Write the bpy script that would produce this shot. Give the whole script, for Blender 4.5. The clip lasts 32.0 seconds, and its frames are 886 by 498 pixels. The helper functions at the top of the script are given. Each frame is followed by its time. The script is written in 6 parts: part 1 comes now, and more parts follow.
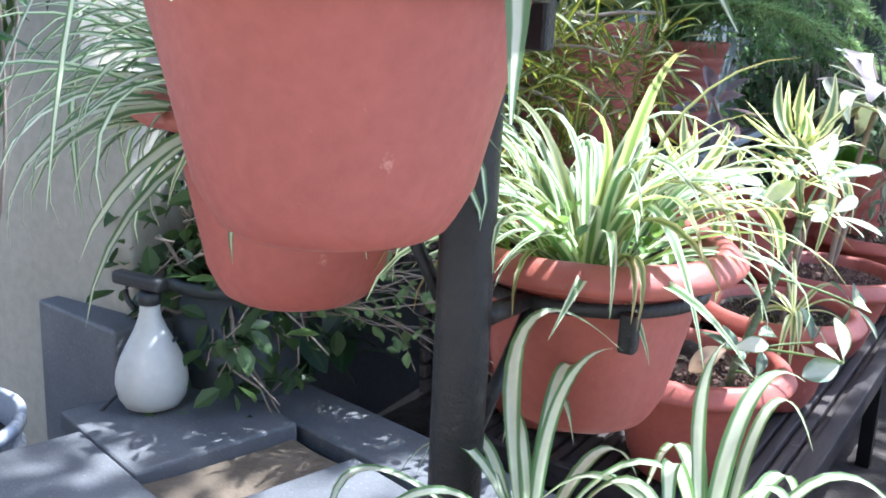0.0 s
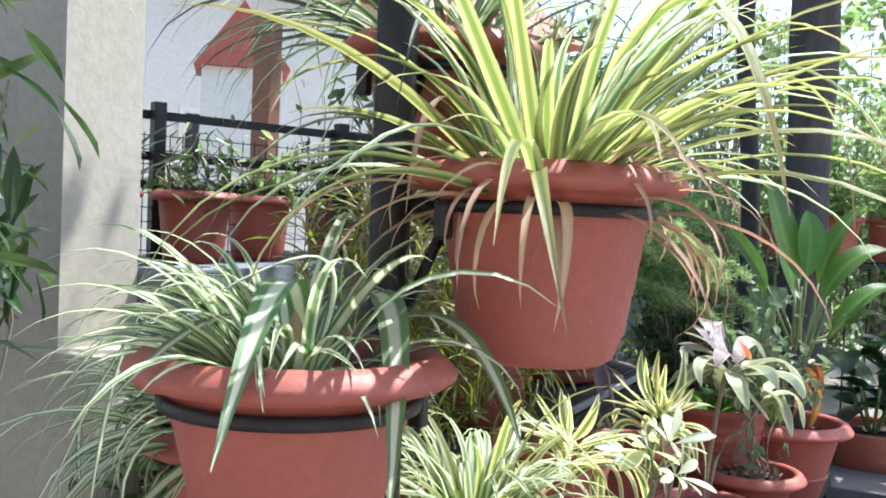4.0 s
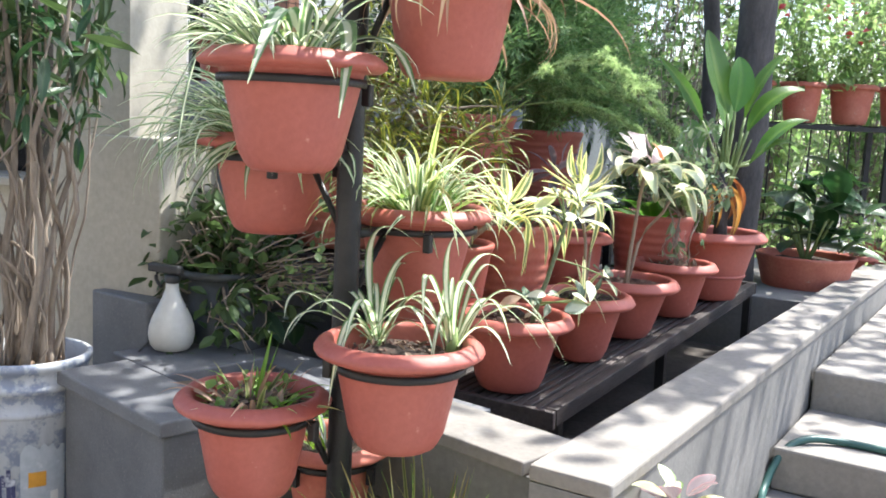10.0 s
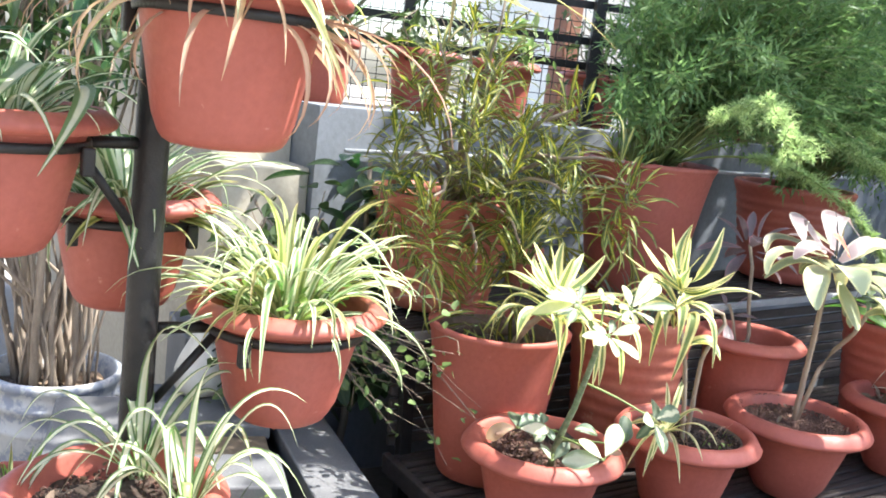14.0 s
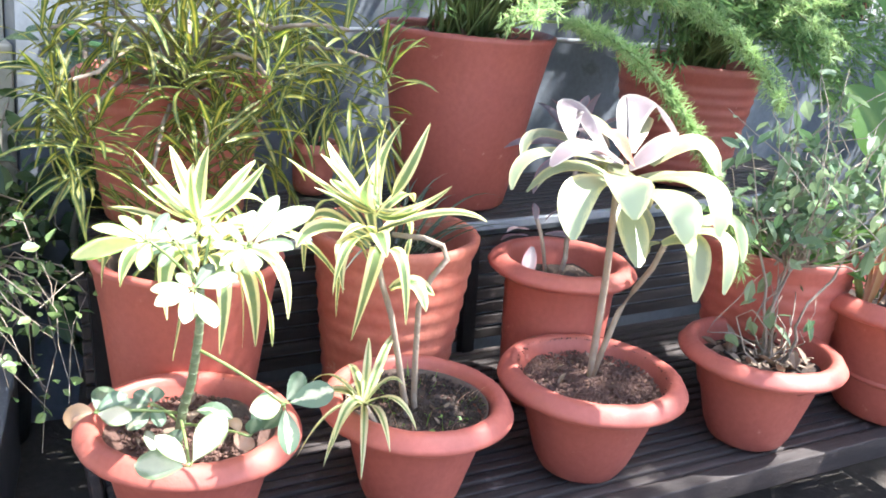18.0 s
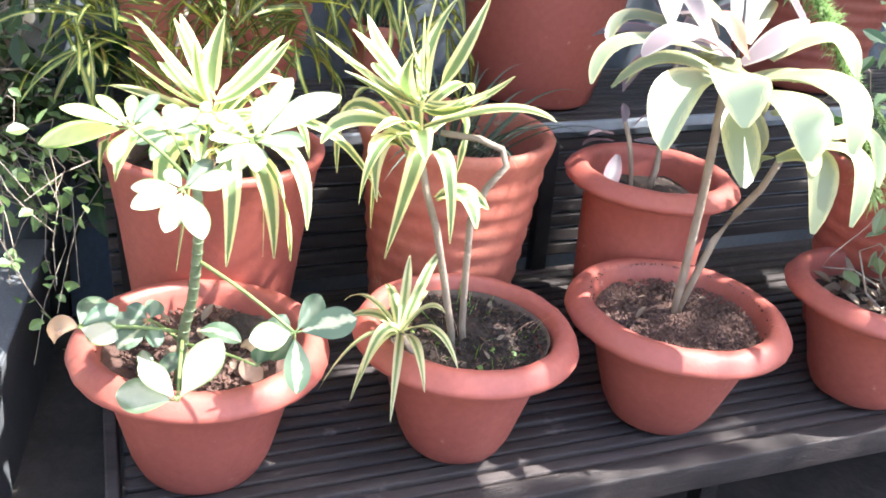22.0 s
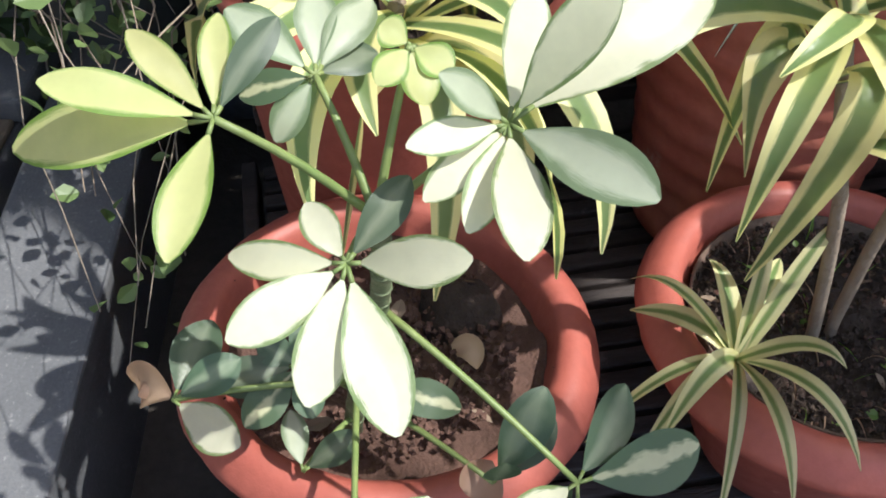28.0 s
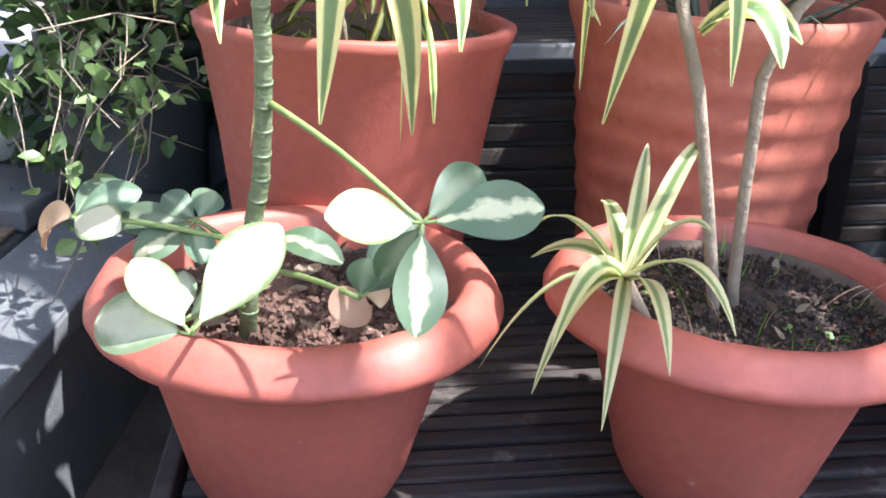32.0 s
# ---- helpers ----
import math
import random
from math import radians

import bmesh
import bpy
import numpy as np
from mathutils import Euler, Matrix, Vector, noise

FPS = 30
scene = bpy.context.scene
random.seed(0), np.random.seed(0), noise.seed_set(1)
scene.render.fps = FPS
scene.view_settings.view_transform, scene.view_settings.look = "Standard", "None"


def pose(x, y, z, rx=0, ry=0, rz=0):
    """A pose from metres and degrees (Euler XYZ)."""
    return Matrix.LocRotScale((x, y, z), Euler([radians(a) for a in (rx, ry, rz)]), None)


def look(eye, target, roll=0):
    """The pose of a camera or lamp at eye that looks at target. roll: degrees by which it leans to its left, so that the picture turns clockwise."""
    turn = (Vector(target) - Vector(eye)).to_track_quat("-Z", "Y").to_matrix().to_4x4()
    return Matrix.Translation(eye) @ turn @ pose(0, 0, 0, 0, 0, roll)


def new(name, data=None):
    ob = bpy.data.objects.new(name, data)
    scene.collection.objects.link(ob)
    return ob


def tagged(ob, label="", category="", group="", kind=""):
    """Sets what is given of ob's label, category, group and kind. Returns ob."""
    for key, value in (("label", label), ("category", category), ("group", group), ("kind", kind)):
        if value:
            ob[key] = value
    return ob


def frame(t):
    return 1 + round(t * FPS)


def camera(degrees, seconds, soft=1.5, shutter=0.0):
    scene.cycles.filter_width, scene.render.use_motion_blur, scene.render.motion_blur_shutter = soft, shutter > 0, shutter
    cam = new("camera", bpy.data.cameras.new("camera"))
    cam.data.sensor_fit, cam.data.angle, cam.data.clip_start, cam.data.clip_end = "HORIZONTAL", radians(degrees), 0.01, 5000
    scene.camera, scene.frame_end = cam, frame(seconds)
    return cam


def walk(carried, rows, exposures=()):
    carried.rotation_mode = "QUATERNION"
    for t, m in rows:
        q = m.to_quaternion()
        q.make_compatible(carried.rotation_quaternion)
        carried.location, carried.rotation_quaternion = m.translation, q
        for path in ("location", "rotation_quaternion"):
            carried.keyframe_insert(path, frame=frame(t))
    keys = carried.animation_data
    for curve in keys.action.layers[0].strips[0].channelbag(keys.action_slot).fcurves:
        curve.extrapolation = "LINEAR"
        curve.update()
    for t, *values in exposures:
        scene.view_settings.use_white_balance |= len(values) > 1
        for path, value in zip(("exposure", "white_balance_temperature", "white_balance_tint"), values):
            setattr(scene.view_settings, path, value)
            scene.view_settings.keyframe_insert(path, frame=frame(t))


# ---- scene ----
cam = camera(50.5, 32.0, soft=1.8)
PATH = [
    (0, (0.359, -0.634, 1.016), (-0.572, 1.067, 0.525), 2.7),
    (0.5, (0.359, -0.663, 1.058), (-0.540, 1.074, 0.636), 3.2),
    (1, (0.366, -0.701, 1.090), (-0.504, 1.065, 0.737), 3.0),
    (1.5, (0.408, -0.746, 1.119), (-0.460, 1.029, 0.807), 2.9),
    (2, (0.454, -0.792, 1.131), (-0.424, 0.982, 0.842), 2.8),
    (2.5, (0.487, -0.849, 1.146), (-0.400, 0.925, 0.888), 2.7),
    (3, (0.493, -0.871, 1.171), (-0.386, 0.913, 0.960), 3.8),
    (3.5, (0.510, -0.880, 1.188), (-0.366, 0.914, 1.063), 2.7),
    (5.5, (0.520, -1.054, 1.196), (-0.241, 0.796, 1.196), 3.6),
    (6, (0.532, -1.146, 1.152), (-0.194, 0.717, 1.099), 3.3),
    (6.5, (0.603, -1.208, 1.108), (-0.128, 0.653, 1.036), 2.7),
    (7, (0.717, -1.275, 1.083), (-0.039, 0.573, 0.973), 2.7),
    (7.5, (0.796, -1.319, 1.064), (0.027, 0.523, 0.943), 2.6),
    (8, (0.826, -1.366, 1.033), (0.049, 0.472, 0.900), 2.6),
    (8.5, (0.854, -1.397, 1.011), (0.064, 0.434, 0.862), 2.6),
    (9, (0.884, -1.411, 0.983), (0.078, 0.410, 0.805), 2.5),
    (9.5, (0.908, -1.420, 0.974), (0.089, 0.392, 0.766), 2.2),
    (10, (0.927, -1.413, 0.977), (0.046, 0.362, 0.710), 2.9),
    (10.5, (0.915, -1.339, 0.998), (-0.090, 0.366, 0.711), 4.5),
    (11, (0.843, -1.178, 1.034), (-0.266, 0.460, 0.738), 4.5),
    (11.5, (0.837, -1.026, 1.052), (-0.371, 0.533, 0.717), 4.2),
    (12, (1.017, -0.864, 1.072), (-0.338, 0.551, 0.670), 5.3),
    (12.5, (1.163, -0.735, 1.092), (-0.298, 0.569, 0.686), 5.6),
    (13, (1.225, -0.599, 1.130), (-0.292, 0.654, 0.769), 5.4),
    (13.5, (1.304, -0.495, 1.171), (-0.272, 0.694, 0.850), 6.0),
    (15.5, (1.247, -0.140, 1.123), (-0.353, 0.948, 0.615), 7.2),
    (16, (1.219, -0.016, 1.126), (-0.388, 1.047, 0.588), 6.9),
    (16.5, (1.229, 0.172, 1.151), (-0.391, 1.201, 0.586), 6.9),
    (17, (1.205, 0.294, 1.165), (-0.410, 1.326, 0.591), 6.9),
    (17.5, (1.177, 0.377, 1.178), (-0.397, 1.450, 0.568), 6.5),
    (18, (1.222, 0.439, 1.176), (-0.371, 1.480, 0.560), 6.0),
    (18.5, (1.326, 0.496, 1.189), (-0.298, 1.487, 0.575), 6.7),
    (19, (1.389, 0.512, 1.224), (-0.249, 1.476, 0.600), 8.5),
    (19.5, (1.424, 0.513, 1.219), (-0.206, 1.492, 0.598), 9.2),
    (20, (1.452, 0.523, 1.233), (-0.163, 1.518, 0.598), 10.6),
    (20.5, (1.405, 0.537, 1.213), (-0.201, 1.541, 0.571), 11.5),
    (21, (1.284, 0.573, 1.194), (-0.319, 1.553, 0.508), 10.3),
    (21.5, (1.148, 0.568, 1.149), (-0.430, 1.552, 0.413), 8.7),
    (22, (1.057, 0.598, 1.115), (-0.552, 1.447, 0.277), 7.0),
    (22.5, (0.948, 0.668, 1.050), (-0.688, 1.386, 0.143), 6.4),
    (23, (0.828, 0.708, 1.003), (-0.821, 1.330, 0.041), 6.4),
    (23.5, (0.691, 0.679, 0.982), (-0.965, 1.273, 0.006), 6.2),
    (24, (0.616, 0.670, 0.973), (-1.065, 1.219, 0.008), 5.0),
    (24.5, (0.607, 0.676, 0.975), (-1.099, 1.140, 0.016), 3.2),
    (26.5, (0.509, 0.700, 1.055), (-0.890, 1.096, -0.346), 3.0),
    (27, (0.489, 0.693, 1.064), (-0.871, 1.116, -0.368), 3.2),
    (27.5, (0.461, 0.706, 1.055), (-0.881, 1.132, -0.395), 3.1),
    (28, (0.465, 0.719, 1.040), (-0.872, 1.140, -0.416), 2.5),
    (28.5, (0.497, 0.724, 1.025), (-0.909, 1.137, -0.369), 3.2),
    (29, (0.534, 0.731, 0.998), (-0.945, 1.132, -0.324), 4.4),
    (29.5, (0.553, 0.748, 0.969), (-1.019, 1.122, -0.255), 5.0),
    (30, (0.574, 0.753, 0.928), (-1.093, 1.113, -0.169), 5.3),
    (30.5, (0.599, 0.755, 0.895), (-1.141, 1.119, -0.077), 4.8),
    (31, (0.635, 0.747, 0.867), (-1.149, 1.125, 0.002), 4.3),
    (31.5, (0.678, 0.749, 0.824), (-1.131, 1.157, 0.033), 3.8),
    (32, (0.709, 0.768, 0.787), (-1.110, 1.197, 0.041), 3.6),
]
walk(cam, [(t, look(eye, target, roll)) for t, eye, target, roll in PATH],
     exposures=[(t, e, k, 10) for t, e, k in ((0, 1.85, 5250), (2, 1.55, 5500), (3, 1.45, 5850), (6, 1.05, 5900), (8, 1.58, 5800), (10, 1.72, 6080), (14, 2.02, 6250), (19, 2.5, 5800), (23, 2.32, 5950),
                                              (24.5, 1.45, 6000), (28, 0.7, 6050), (30, 1.1, 6000), (32, 2.05, 5750))])

# ---- world and sun ----
SUN_AZ, SUN_EL = 30.0, 60.0          # degrees right of +y, degrees up
world = bpy.data.worlds.new("sky")
scene.world = world
world.use_nodes = True
sky = world.node_tree.nodes.new("ShaderNodeTexSky")
sky.sky_type, sky.sun_disc = "NISHITA", False
sky.sun_elevation, sky.sun_rotation = radians(SUN_EL), radians(SUN_AZ)
sky.air_density, sky.dust_density = 1.0, 2.5
world.node_tree.links.new(sky.outputs[0], world.node_tree.nodes["Background"].inputs[0])
world.node_tree.nodes["Background"].inputs[1].default_value = 0.15
sun_dir = Vector((math.sin(radians(SUN_AZ)) * math.cos(radians(SUN_EL)),
                  math.cos(radians(SUN_AZ)) * math.cos(radians(SUN_EL)), math.sin(radians(SUN_EL))))
sun = new("sun", bpy.data.lights.new("sun", "SUN"))
sun.data.energy, sun.data.angle, sun.data.color = 4.4, radians(0.6), (1.0, 0.95, 0.86)
sun.matrix_world = look(sun_dir * 20, (0, 0, 0))


# ---- materials ----
def nodes_of(m):
    m.use_nodes = True
    nt = m.node_tree
    return nt, nt.nodes["Principled BSDF"], nt.nodes["Material Output"]


def mix_rgb(nt, fac, a, b, mode="MIX"):
    n = nt.nodes.new("ShaderNodeMix")
    n.data_type, n.blend_type = "RGBA", mode
    for sock, v in ((n.inputs[0], fac), (n.inputs[6], a), (n.inputs[7], b)):
        if isinstance(v, (int, float)):
            sock.default_value = v
        elif isinstance(v, tuple):
            sock.default_value = (*v, 1)
        else:
            nt.links.new(v, sock)
    return n.outputs[2]


def math_node(nt, op, a, b=0.0, c=0.0, clamp=False):
    n = nt.nodes.new("ShaderNodeMath")
    n.operation, n.use_clamp = op, clamp
    for sock, v in zip(n.inputs, (a, b, c)):
        if isinstance(v, (int, float)):
            sock.default_value = v
        else:
            nt.links.new(v, sock)
    return n.outputs[0]


def noise_tex(nt, scale, detail=4.0, rough=0.6, coord="Object", stretch=None):
    tc = nt.nodes.new("ShaderNodeTexCoord")
    n = nt.nodes.new("ShaderNodeTexNoise")
    n.inputs["Scale"].default_value, n.inputs["Detail"].default_value = scale, detail
    n.inputs["Roughness"].default_value = rough
    out = tc.outputs[coord]
    if stretch:
        mp = nt.nodes.new("ShaderNodeMapping")
        mp.inputs["Scale"].default_value = stretch
        nt.links.new(out, mp.inputs[0])
        out = mp.outputs[0]
    nt.links.new(out, n.inputs["Vector"])
    return n.outputs["Fac"]


def ramp(nt, fac, lo, hi):
    n = nt.nodes.new("ShaderNodeMapRange")
    n.inputs[1].default_value, n.inputs[2].default_value = lo, hi
    nt.links.new(fac, n.inputs[0])
    return n.outputs[0]


def bump(nt, p, height, strength, dist=0.01):
    b = nt.nodes.new("ShaderNodeBump")
    b.inputs["Strength"].default_value, b.inputs["Distance"].default_value = strength, dist
    nt.links.new(height, b.inputs["Height"])
    nt.links.new(b.outputs[0], p.inputs["Normal"])


def surface(name, base, other, rough=0.6, scale=8.0, fine=60.0, relief=0.2, metal=0.0, spots=None, vary=0.12, stretch=None, gloss=0.5):
    """A solid surface: two colours mixed at a coarse scale, fine grain, optional stains, small change from piece to piece."""
    m = bpy.data.materials.new(name)
    nt, p, out = nodes_of(m)
    coarse, grain = noise_tex(nt, scale, 5.0, stretch=stretch), noise_tex(nt, fine, 3.0, stretch=stretch)
    col = mix_rgb(nt, ramp(nt, coarse, 0.35, 0.68), base, other)
    col = mix_rgb(nt, math_node(nt, "MULTIPLY", ramp(nt, grain, 0.3, 0.75), 0.35), col, tuple(c * 0.55 for c in base))
    if spots:
        colour, size, amount = spots
        col = mix_rgb(nt, math_node(nt, "MULTIPLY", ramp(nt, noise_tex(nt, size, 6.0, 0.7), 0.72 - amount, 0.8 - amount), 0.85, clamp=True), col, colour)
    info = nt.nodes.new("ShaderNodeObjectInfo")
    hsv = nt.nodes.new("ShaderNodeHueSaturation")
    nt.links.new(col, hsv.inputs["Color"])
    nt.links.new(math_node(nt, "MULTIPLY_ADD", info.outputs["Random"], 2 * vary, 1 - vary), hsv.inputs["Value"])
    nt.links.new(hsv.outputs[0], p.inputs["Base Color"])
    p.inputs["Roughness"].default_value, p.inputs["Metallic"].default_value = rough, metal
    p.inputs["Specular IOR Level"].default_value = gloss
    nt.links.new(math_node(nt, "MULTIPLY_ADD", grain, 0.25, rough - 0.12, clamp=True), p.inputs["Roughness"])
    bump(nt, p, math_node(nt, "ADD", math_node(nt, "MULTIPLY", coarse, 0.6), math_node(nt, "MULTIPLY", grain, 0.4)), relief)
    return m


def leafy(name, edge, middle, stripe=0.0, soft=0.12, through_light=0.35, rough=0.4, streak=0.0, patchy=None, tip=None, vary=0.25, under=None):
    """A leaf: edge colour and middle colour by the place across the blade, streaks along it, light through it."""
    m = bpy.data.materials.new(name)
    nt, p, out = nodes_of(m)
    uv = nt.nodes.new("ShaderNodeUVMap")
    sep = nt.nodes.new("ShaderNodeSeparateXYZ")
    nt.links.new(uv.outputs[0], sep.inputs[0])
    across = math_node(nt, "ABSOLUTE", math_node(nt, "MULTIPLY_ADD", sep.outputs[0], 2.0, -1.0))
    wob = noise_tex(nt, 14.0, 3.0, coord="UV", stretch=(6, 0.6, 1))
    info = nt.nodes.new("ShaderNodeObjectInfo")
    place = math_node(nt, "ADD", across, math_node(nt, "MULTIPLY_ADD", wob, streak, -0.5 * streak))
    if patchy:
        place = math_node(nt, "ADD", place, math_node(nt, "MULTIPLY_ADD", noise_tex(nt, patchy[0], 2.0, coord="Object"), patchy[1], -0.5 * patchy[1]))
    fac = ramp(nt, place, stripe - soft, stripe + soft)
    col = mix_rgb(nt, fac, middle, edge)
    if tip:
        col = mix_rgb(nt, ramp(nt, math_node(nt, "ADD", sep.outputs[1], math_node(nt, "MULTIPLY", wob, 0.15)), tip[1], 1.08), col, tip[0])
    grain = noise_tex(nt, 70.0, 3.0, coord="Object")
    col = mix_rgb(nt, math_node(nt, "MULTIPLY", grain, 0.3), col, tuple(c * 0.5 for c in edge))
    hsv = nt.nodes.new("ShaderNodeHueSaturation")
    nt.links.new(col, hsv.inputs["Color"])
    nt.links.new(math_node(nt, "MULTIPLY_ADD", info.outputs["Random"], 2 * vary, 1 - vary), hsv.inputs["Value"])
    nt.links.new(math_node(nt, "MULTIPLY_ADD", info.outputs["Random"], 0.03, 0.485), hsv.inputs["Hue"])
    nt.links.new(hsv.outputs[0], p.inputs["Base Color"])
    p.inputs["Roughness"].default_value = rough
    veins = noise_tex(nt, 20.0, 2.0, coord="UV", stretch=(8, 0.3, 1))
    bump(nt, p, veins, 0.25, 0.004)
    tr = nt.nodes.new("ShaderNodeBsdfTranslucent")
    warm = nt.nodes.new("ShaderNodeHueSaturation")
    warm.inputs["Saturation"].default_value, warm.inputs["Value"].default_value = 1.15, 1.5
    nt.links.new(hsv.outputs[0], warm.inputs["Color"])
    nt.links.new(warm.outputs[0], tr.inputs[0])
    mx = nt.nodes.new("ShaderNodeMixShader")
    mx.inputs[0].default_value = through_light
    nt.links.new(p.outputs[0], mx.inputs[1])
    nt.links.new(tr.outputs[0], mx.inputs[2])
    nt.links.new(mx.outputs[0], out.inputs[0])
    return m


def island_leaf(name, a, b, through_light=0.35, rough=0.45):
    """Small leaves joined into one mesh: each leaf has its own shade."""
    m = bpy.data.materials.new(name)
    nt, p, out = nodes_of(m)
    geo = nt.nodes.new("ShaderNodeNewGeometry")
    col = mix_rgb(nt, geo.outputs["Random Per Island"], a, b)
    col = mix_rgb(nt, math_node(nt, "MULTIPLY", noise_tex(nt, 50.0), 0.35), col, tuple(c * 0.5 for c in a))
    nt.links.new(col, p.inputs["Base Color"])
    p.inputs["Roughness"].default_value = rough
    tr = nt.nodes.new("ShaderNodeBsdfTranslucent")
    warm = nt.nodes.new("ShaderNodeHueSaturation")
    warm.inputs["Value"].default_value = 1.5
    nt.links.new(col, warm.inputs["Color"])
    nt.links.new(warm.outputs[0], tr.inputs[0])
    mx = nt.nodes.new("ShaderNodeMixShader")
    mx.inputs[0].default_value = through_light
    nt.links.new(p.outputs[0], mx.inputs[1])
    nt.links.new(tr.outputs[0], mx.inputs[2])
    nt.links.new(mx.outputs[0], out.inputs[0])
    return m


TERRA = surface("red_painted_pot", (0.37, 0.096, 0.068), (0.31, 0.08, 0.059), 0.55, 5.0, 90.0, 0.16, spots=((0.55, 0.26, 0.2), 26.0, 0.06), vary=0.1)
TERRA_DUSTY = surface("dusty_red_pot", (0.40, 0.10, 0.065), (0.47, 0.17, 0.11), 0.7, 6.0, 80.0, 0.2, spots=((0.5, 0.36, 0.27), 14.0, 0.1), vary=0.1)
SOIL = surface("potting_soil", (0.03, 0.02, 0.014), (0.055, 0.035, 0.026), 0.95, 30.0, 160.0, 1.0, spots=((0.22, 0.15, 0.1), 60.0, 0.12))
IRON = surface("black_painted_iron", (0.014, 0.014, 0.015), (0.028, 0.026, 0.025), 0.42, 20.0, 160.0, 0.3, spots=((0.07, 0.05, 0.04), 40.0, 0.05), gloss=0.3)
SLAT = surface("weathered_dark_slat", (0.034, 0.026, 0.024), (0.072, 0.056, 0.05), 0.6, 9.0, 120.0, 0.5, stretch=(6, 0.8, 6), spots=((0.15, 0.12, 0.105), 14.0, 0.1), vary=0.25, gloss=0.35)
STONE = surface("grey_granite", (0.105, 0.108, 0.115), (0.16, 0.162, 0.168), 0.6, 7.0, 260.0, 0.25, spots=((0.25, 0.25, 0.25), 190.0, 0.13))
CONCRETE = surface("cement_plaster", (0.195, 0.178, 0.157), (0.265, 0.245, 0.218), 0.85, 3.0, 70.0, 0.25, spots=((0.2, 0.2, 0.2), 5.0, 0.1))
# stained plaster, darker than the cement: the planter faces' shade is in the colour
SHADEPLASTER = surface("shaded_stained_plaster", (0.15, 0.145, 0.135), (0.21, 0.2, 0.185), 0.9, 3.0, 70.0, 0.35, spots=((0.09, 0.088, 0.08), 5.0, 0.12))
WALLPAINT = surface("cream_wall_paint", (0.37, 0.34, 0.275), (0.44, 0.41, 0.338), 0.85, 2.0, 50.0, 0.3, spots=((0.28, 0.26, 0.22), 4.0, 0.1))
GREYWALL = surface("blue_grey_wall", (0.17, 0.19, 0.22), (0.22, 0.24, 0.27), 0.85, 2.5, 60.0, 0.3, spots=((0.12, 0.13, 0.14), 5.0, 0.1))
BARK = surface("dark_trunk", (0.05, 0.045, 0.045), (0.1, 0.09, 0.085), 0.9, 8.0, 60.0, 0.7, stretch=(3, 3, 1))
STEM = surface("woody_stem", (0.24, 0.18, 0.13), (0.34, 0.27, 0.2), 0.8, 30.0, 120.0, 0.6)
UMBRELLASTEM = surface("ringed_green_stem", (0.10, 0.14, 0.06), (0.2, 0.22, 0.13), 0.5, 60.0, 150.0, 0.4, stretch=(1, 1, 2))
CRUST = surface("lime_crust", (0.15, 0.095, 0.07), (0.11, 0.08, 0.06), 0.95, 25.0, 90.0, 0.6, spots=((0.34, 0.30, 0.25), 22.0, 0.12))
GREENSTEM = surface("green_stem", (0.14, 0.2, 0.06), (0.22, 0.26, 0.09), 0.5, 20.0, 100.0, 0.2)
SPIDER = leafy("spider_plant_leaf", (0.13, 0.22, 0.085), (0.70, 0.72, 0.54), 0.40, 0.1, 0.38, 0.35, streak=0.25)
SPIDER_WHITE = leafy("white_centred_spider_leaf", (0.14, 0.23, 0.085), (0.76, 0.77, 0.58), 0.58, 0.1, 0.38, 0.35, streak=0.25)
SPIDER_PALE = leafy("pale_spider_leaf", (0.64, 0.68, 0.46), (0.13, 0.23, 0.08), 0.45, 0.12, 0.42, 0.35, streak=0.3)
SPIDER_LIME = leafy("lime_spider_leaf", (0.40, 0.41, 0.18), (0.14, 0.19, 0.06), 0.42, 0.15, 0.5, 0.4, streak=0.35, tip=((0.3, 0.22, 0.1), 0.82))
DRYLEAF = leafy("dry_leaf", (0.42, 0.27, 0.18), (0.5, 0.34, 0.24), 0.5, 0.3, 0.3, 0.7, streak=0.4)
SONG = leafy("cream_edged_dracaena_leaf", (0.82, 0.77, 0.37), (0.12, 0.20, 0.07), 0.46, 0.08, 0.38, 0.32, streak=0.6)
SONG_PALE = leafy("cream_dracaena_leaf", (0.70, 0.67, 0.36), (0.15, 0.24, 0.07), 0.32, 0.12, 0.38, 0.32, streak=0.55)
SCHEFF = leafy("variegated_umbrella_leaf", (0.075, 0.115, 0.065), (0.19, 0.23, 0.15), 0.35, 0.2, 0.22, 0.36, patchy=(34.0, 1.3), vary=0.2)
SCHEFF_SPLASH = leafy("cream_splashed_umbrella_leaf", (0.09, 0.14, 0.075), (0.56, 0.57, 0.36), 0.26, 0.1, 0.25, 0.34, streak=0.5, patchy=(60.0, 1.2), vary=0.1)
SCHEFF_CREAM = leafy("cream_umbrella_leaf", (0.20, 0.28, 0.11), (0.76, 0.76, 0.56), 0.86, 0.06, 0.35, 0.28, streak=0.5, patchy=(45.0, 0.6), vary=0.1)
SCHEFF_GREY = leafy("grey_green_umbrella_leaf", (0.19, 0.25, 0.14), (0.50, 0.54, 0.40), 0.62, 0.2, 0.3, 0.3, streak=0.6, patchy=(30.0, 0.9), vary=0.12)
SCHEFF_LIME = leafy("lime_cream_umbrella_leaf", (0.22, 0.33, 0.07), (0.66, 0.66, 0.30), 0.82, 0.1, 0.45, 0.3, streak=0.4, patchy=(30.0, 0.6), vary=0.1)
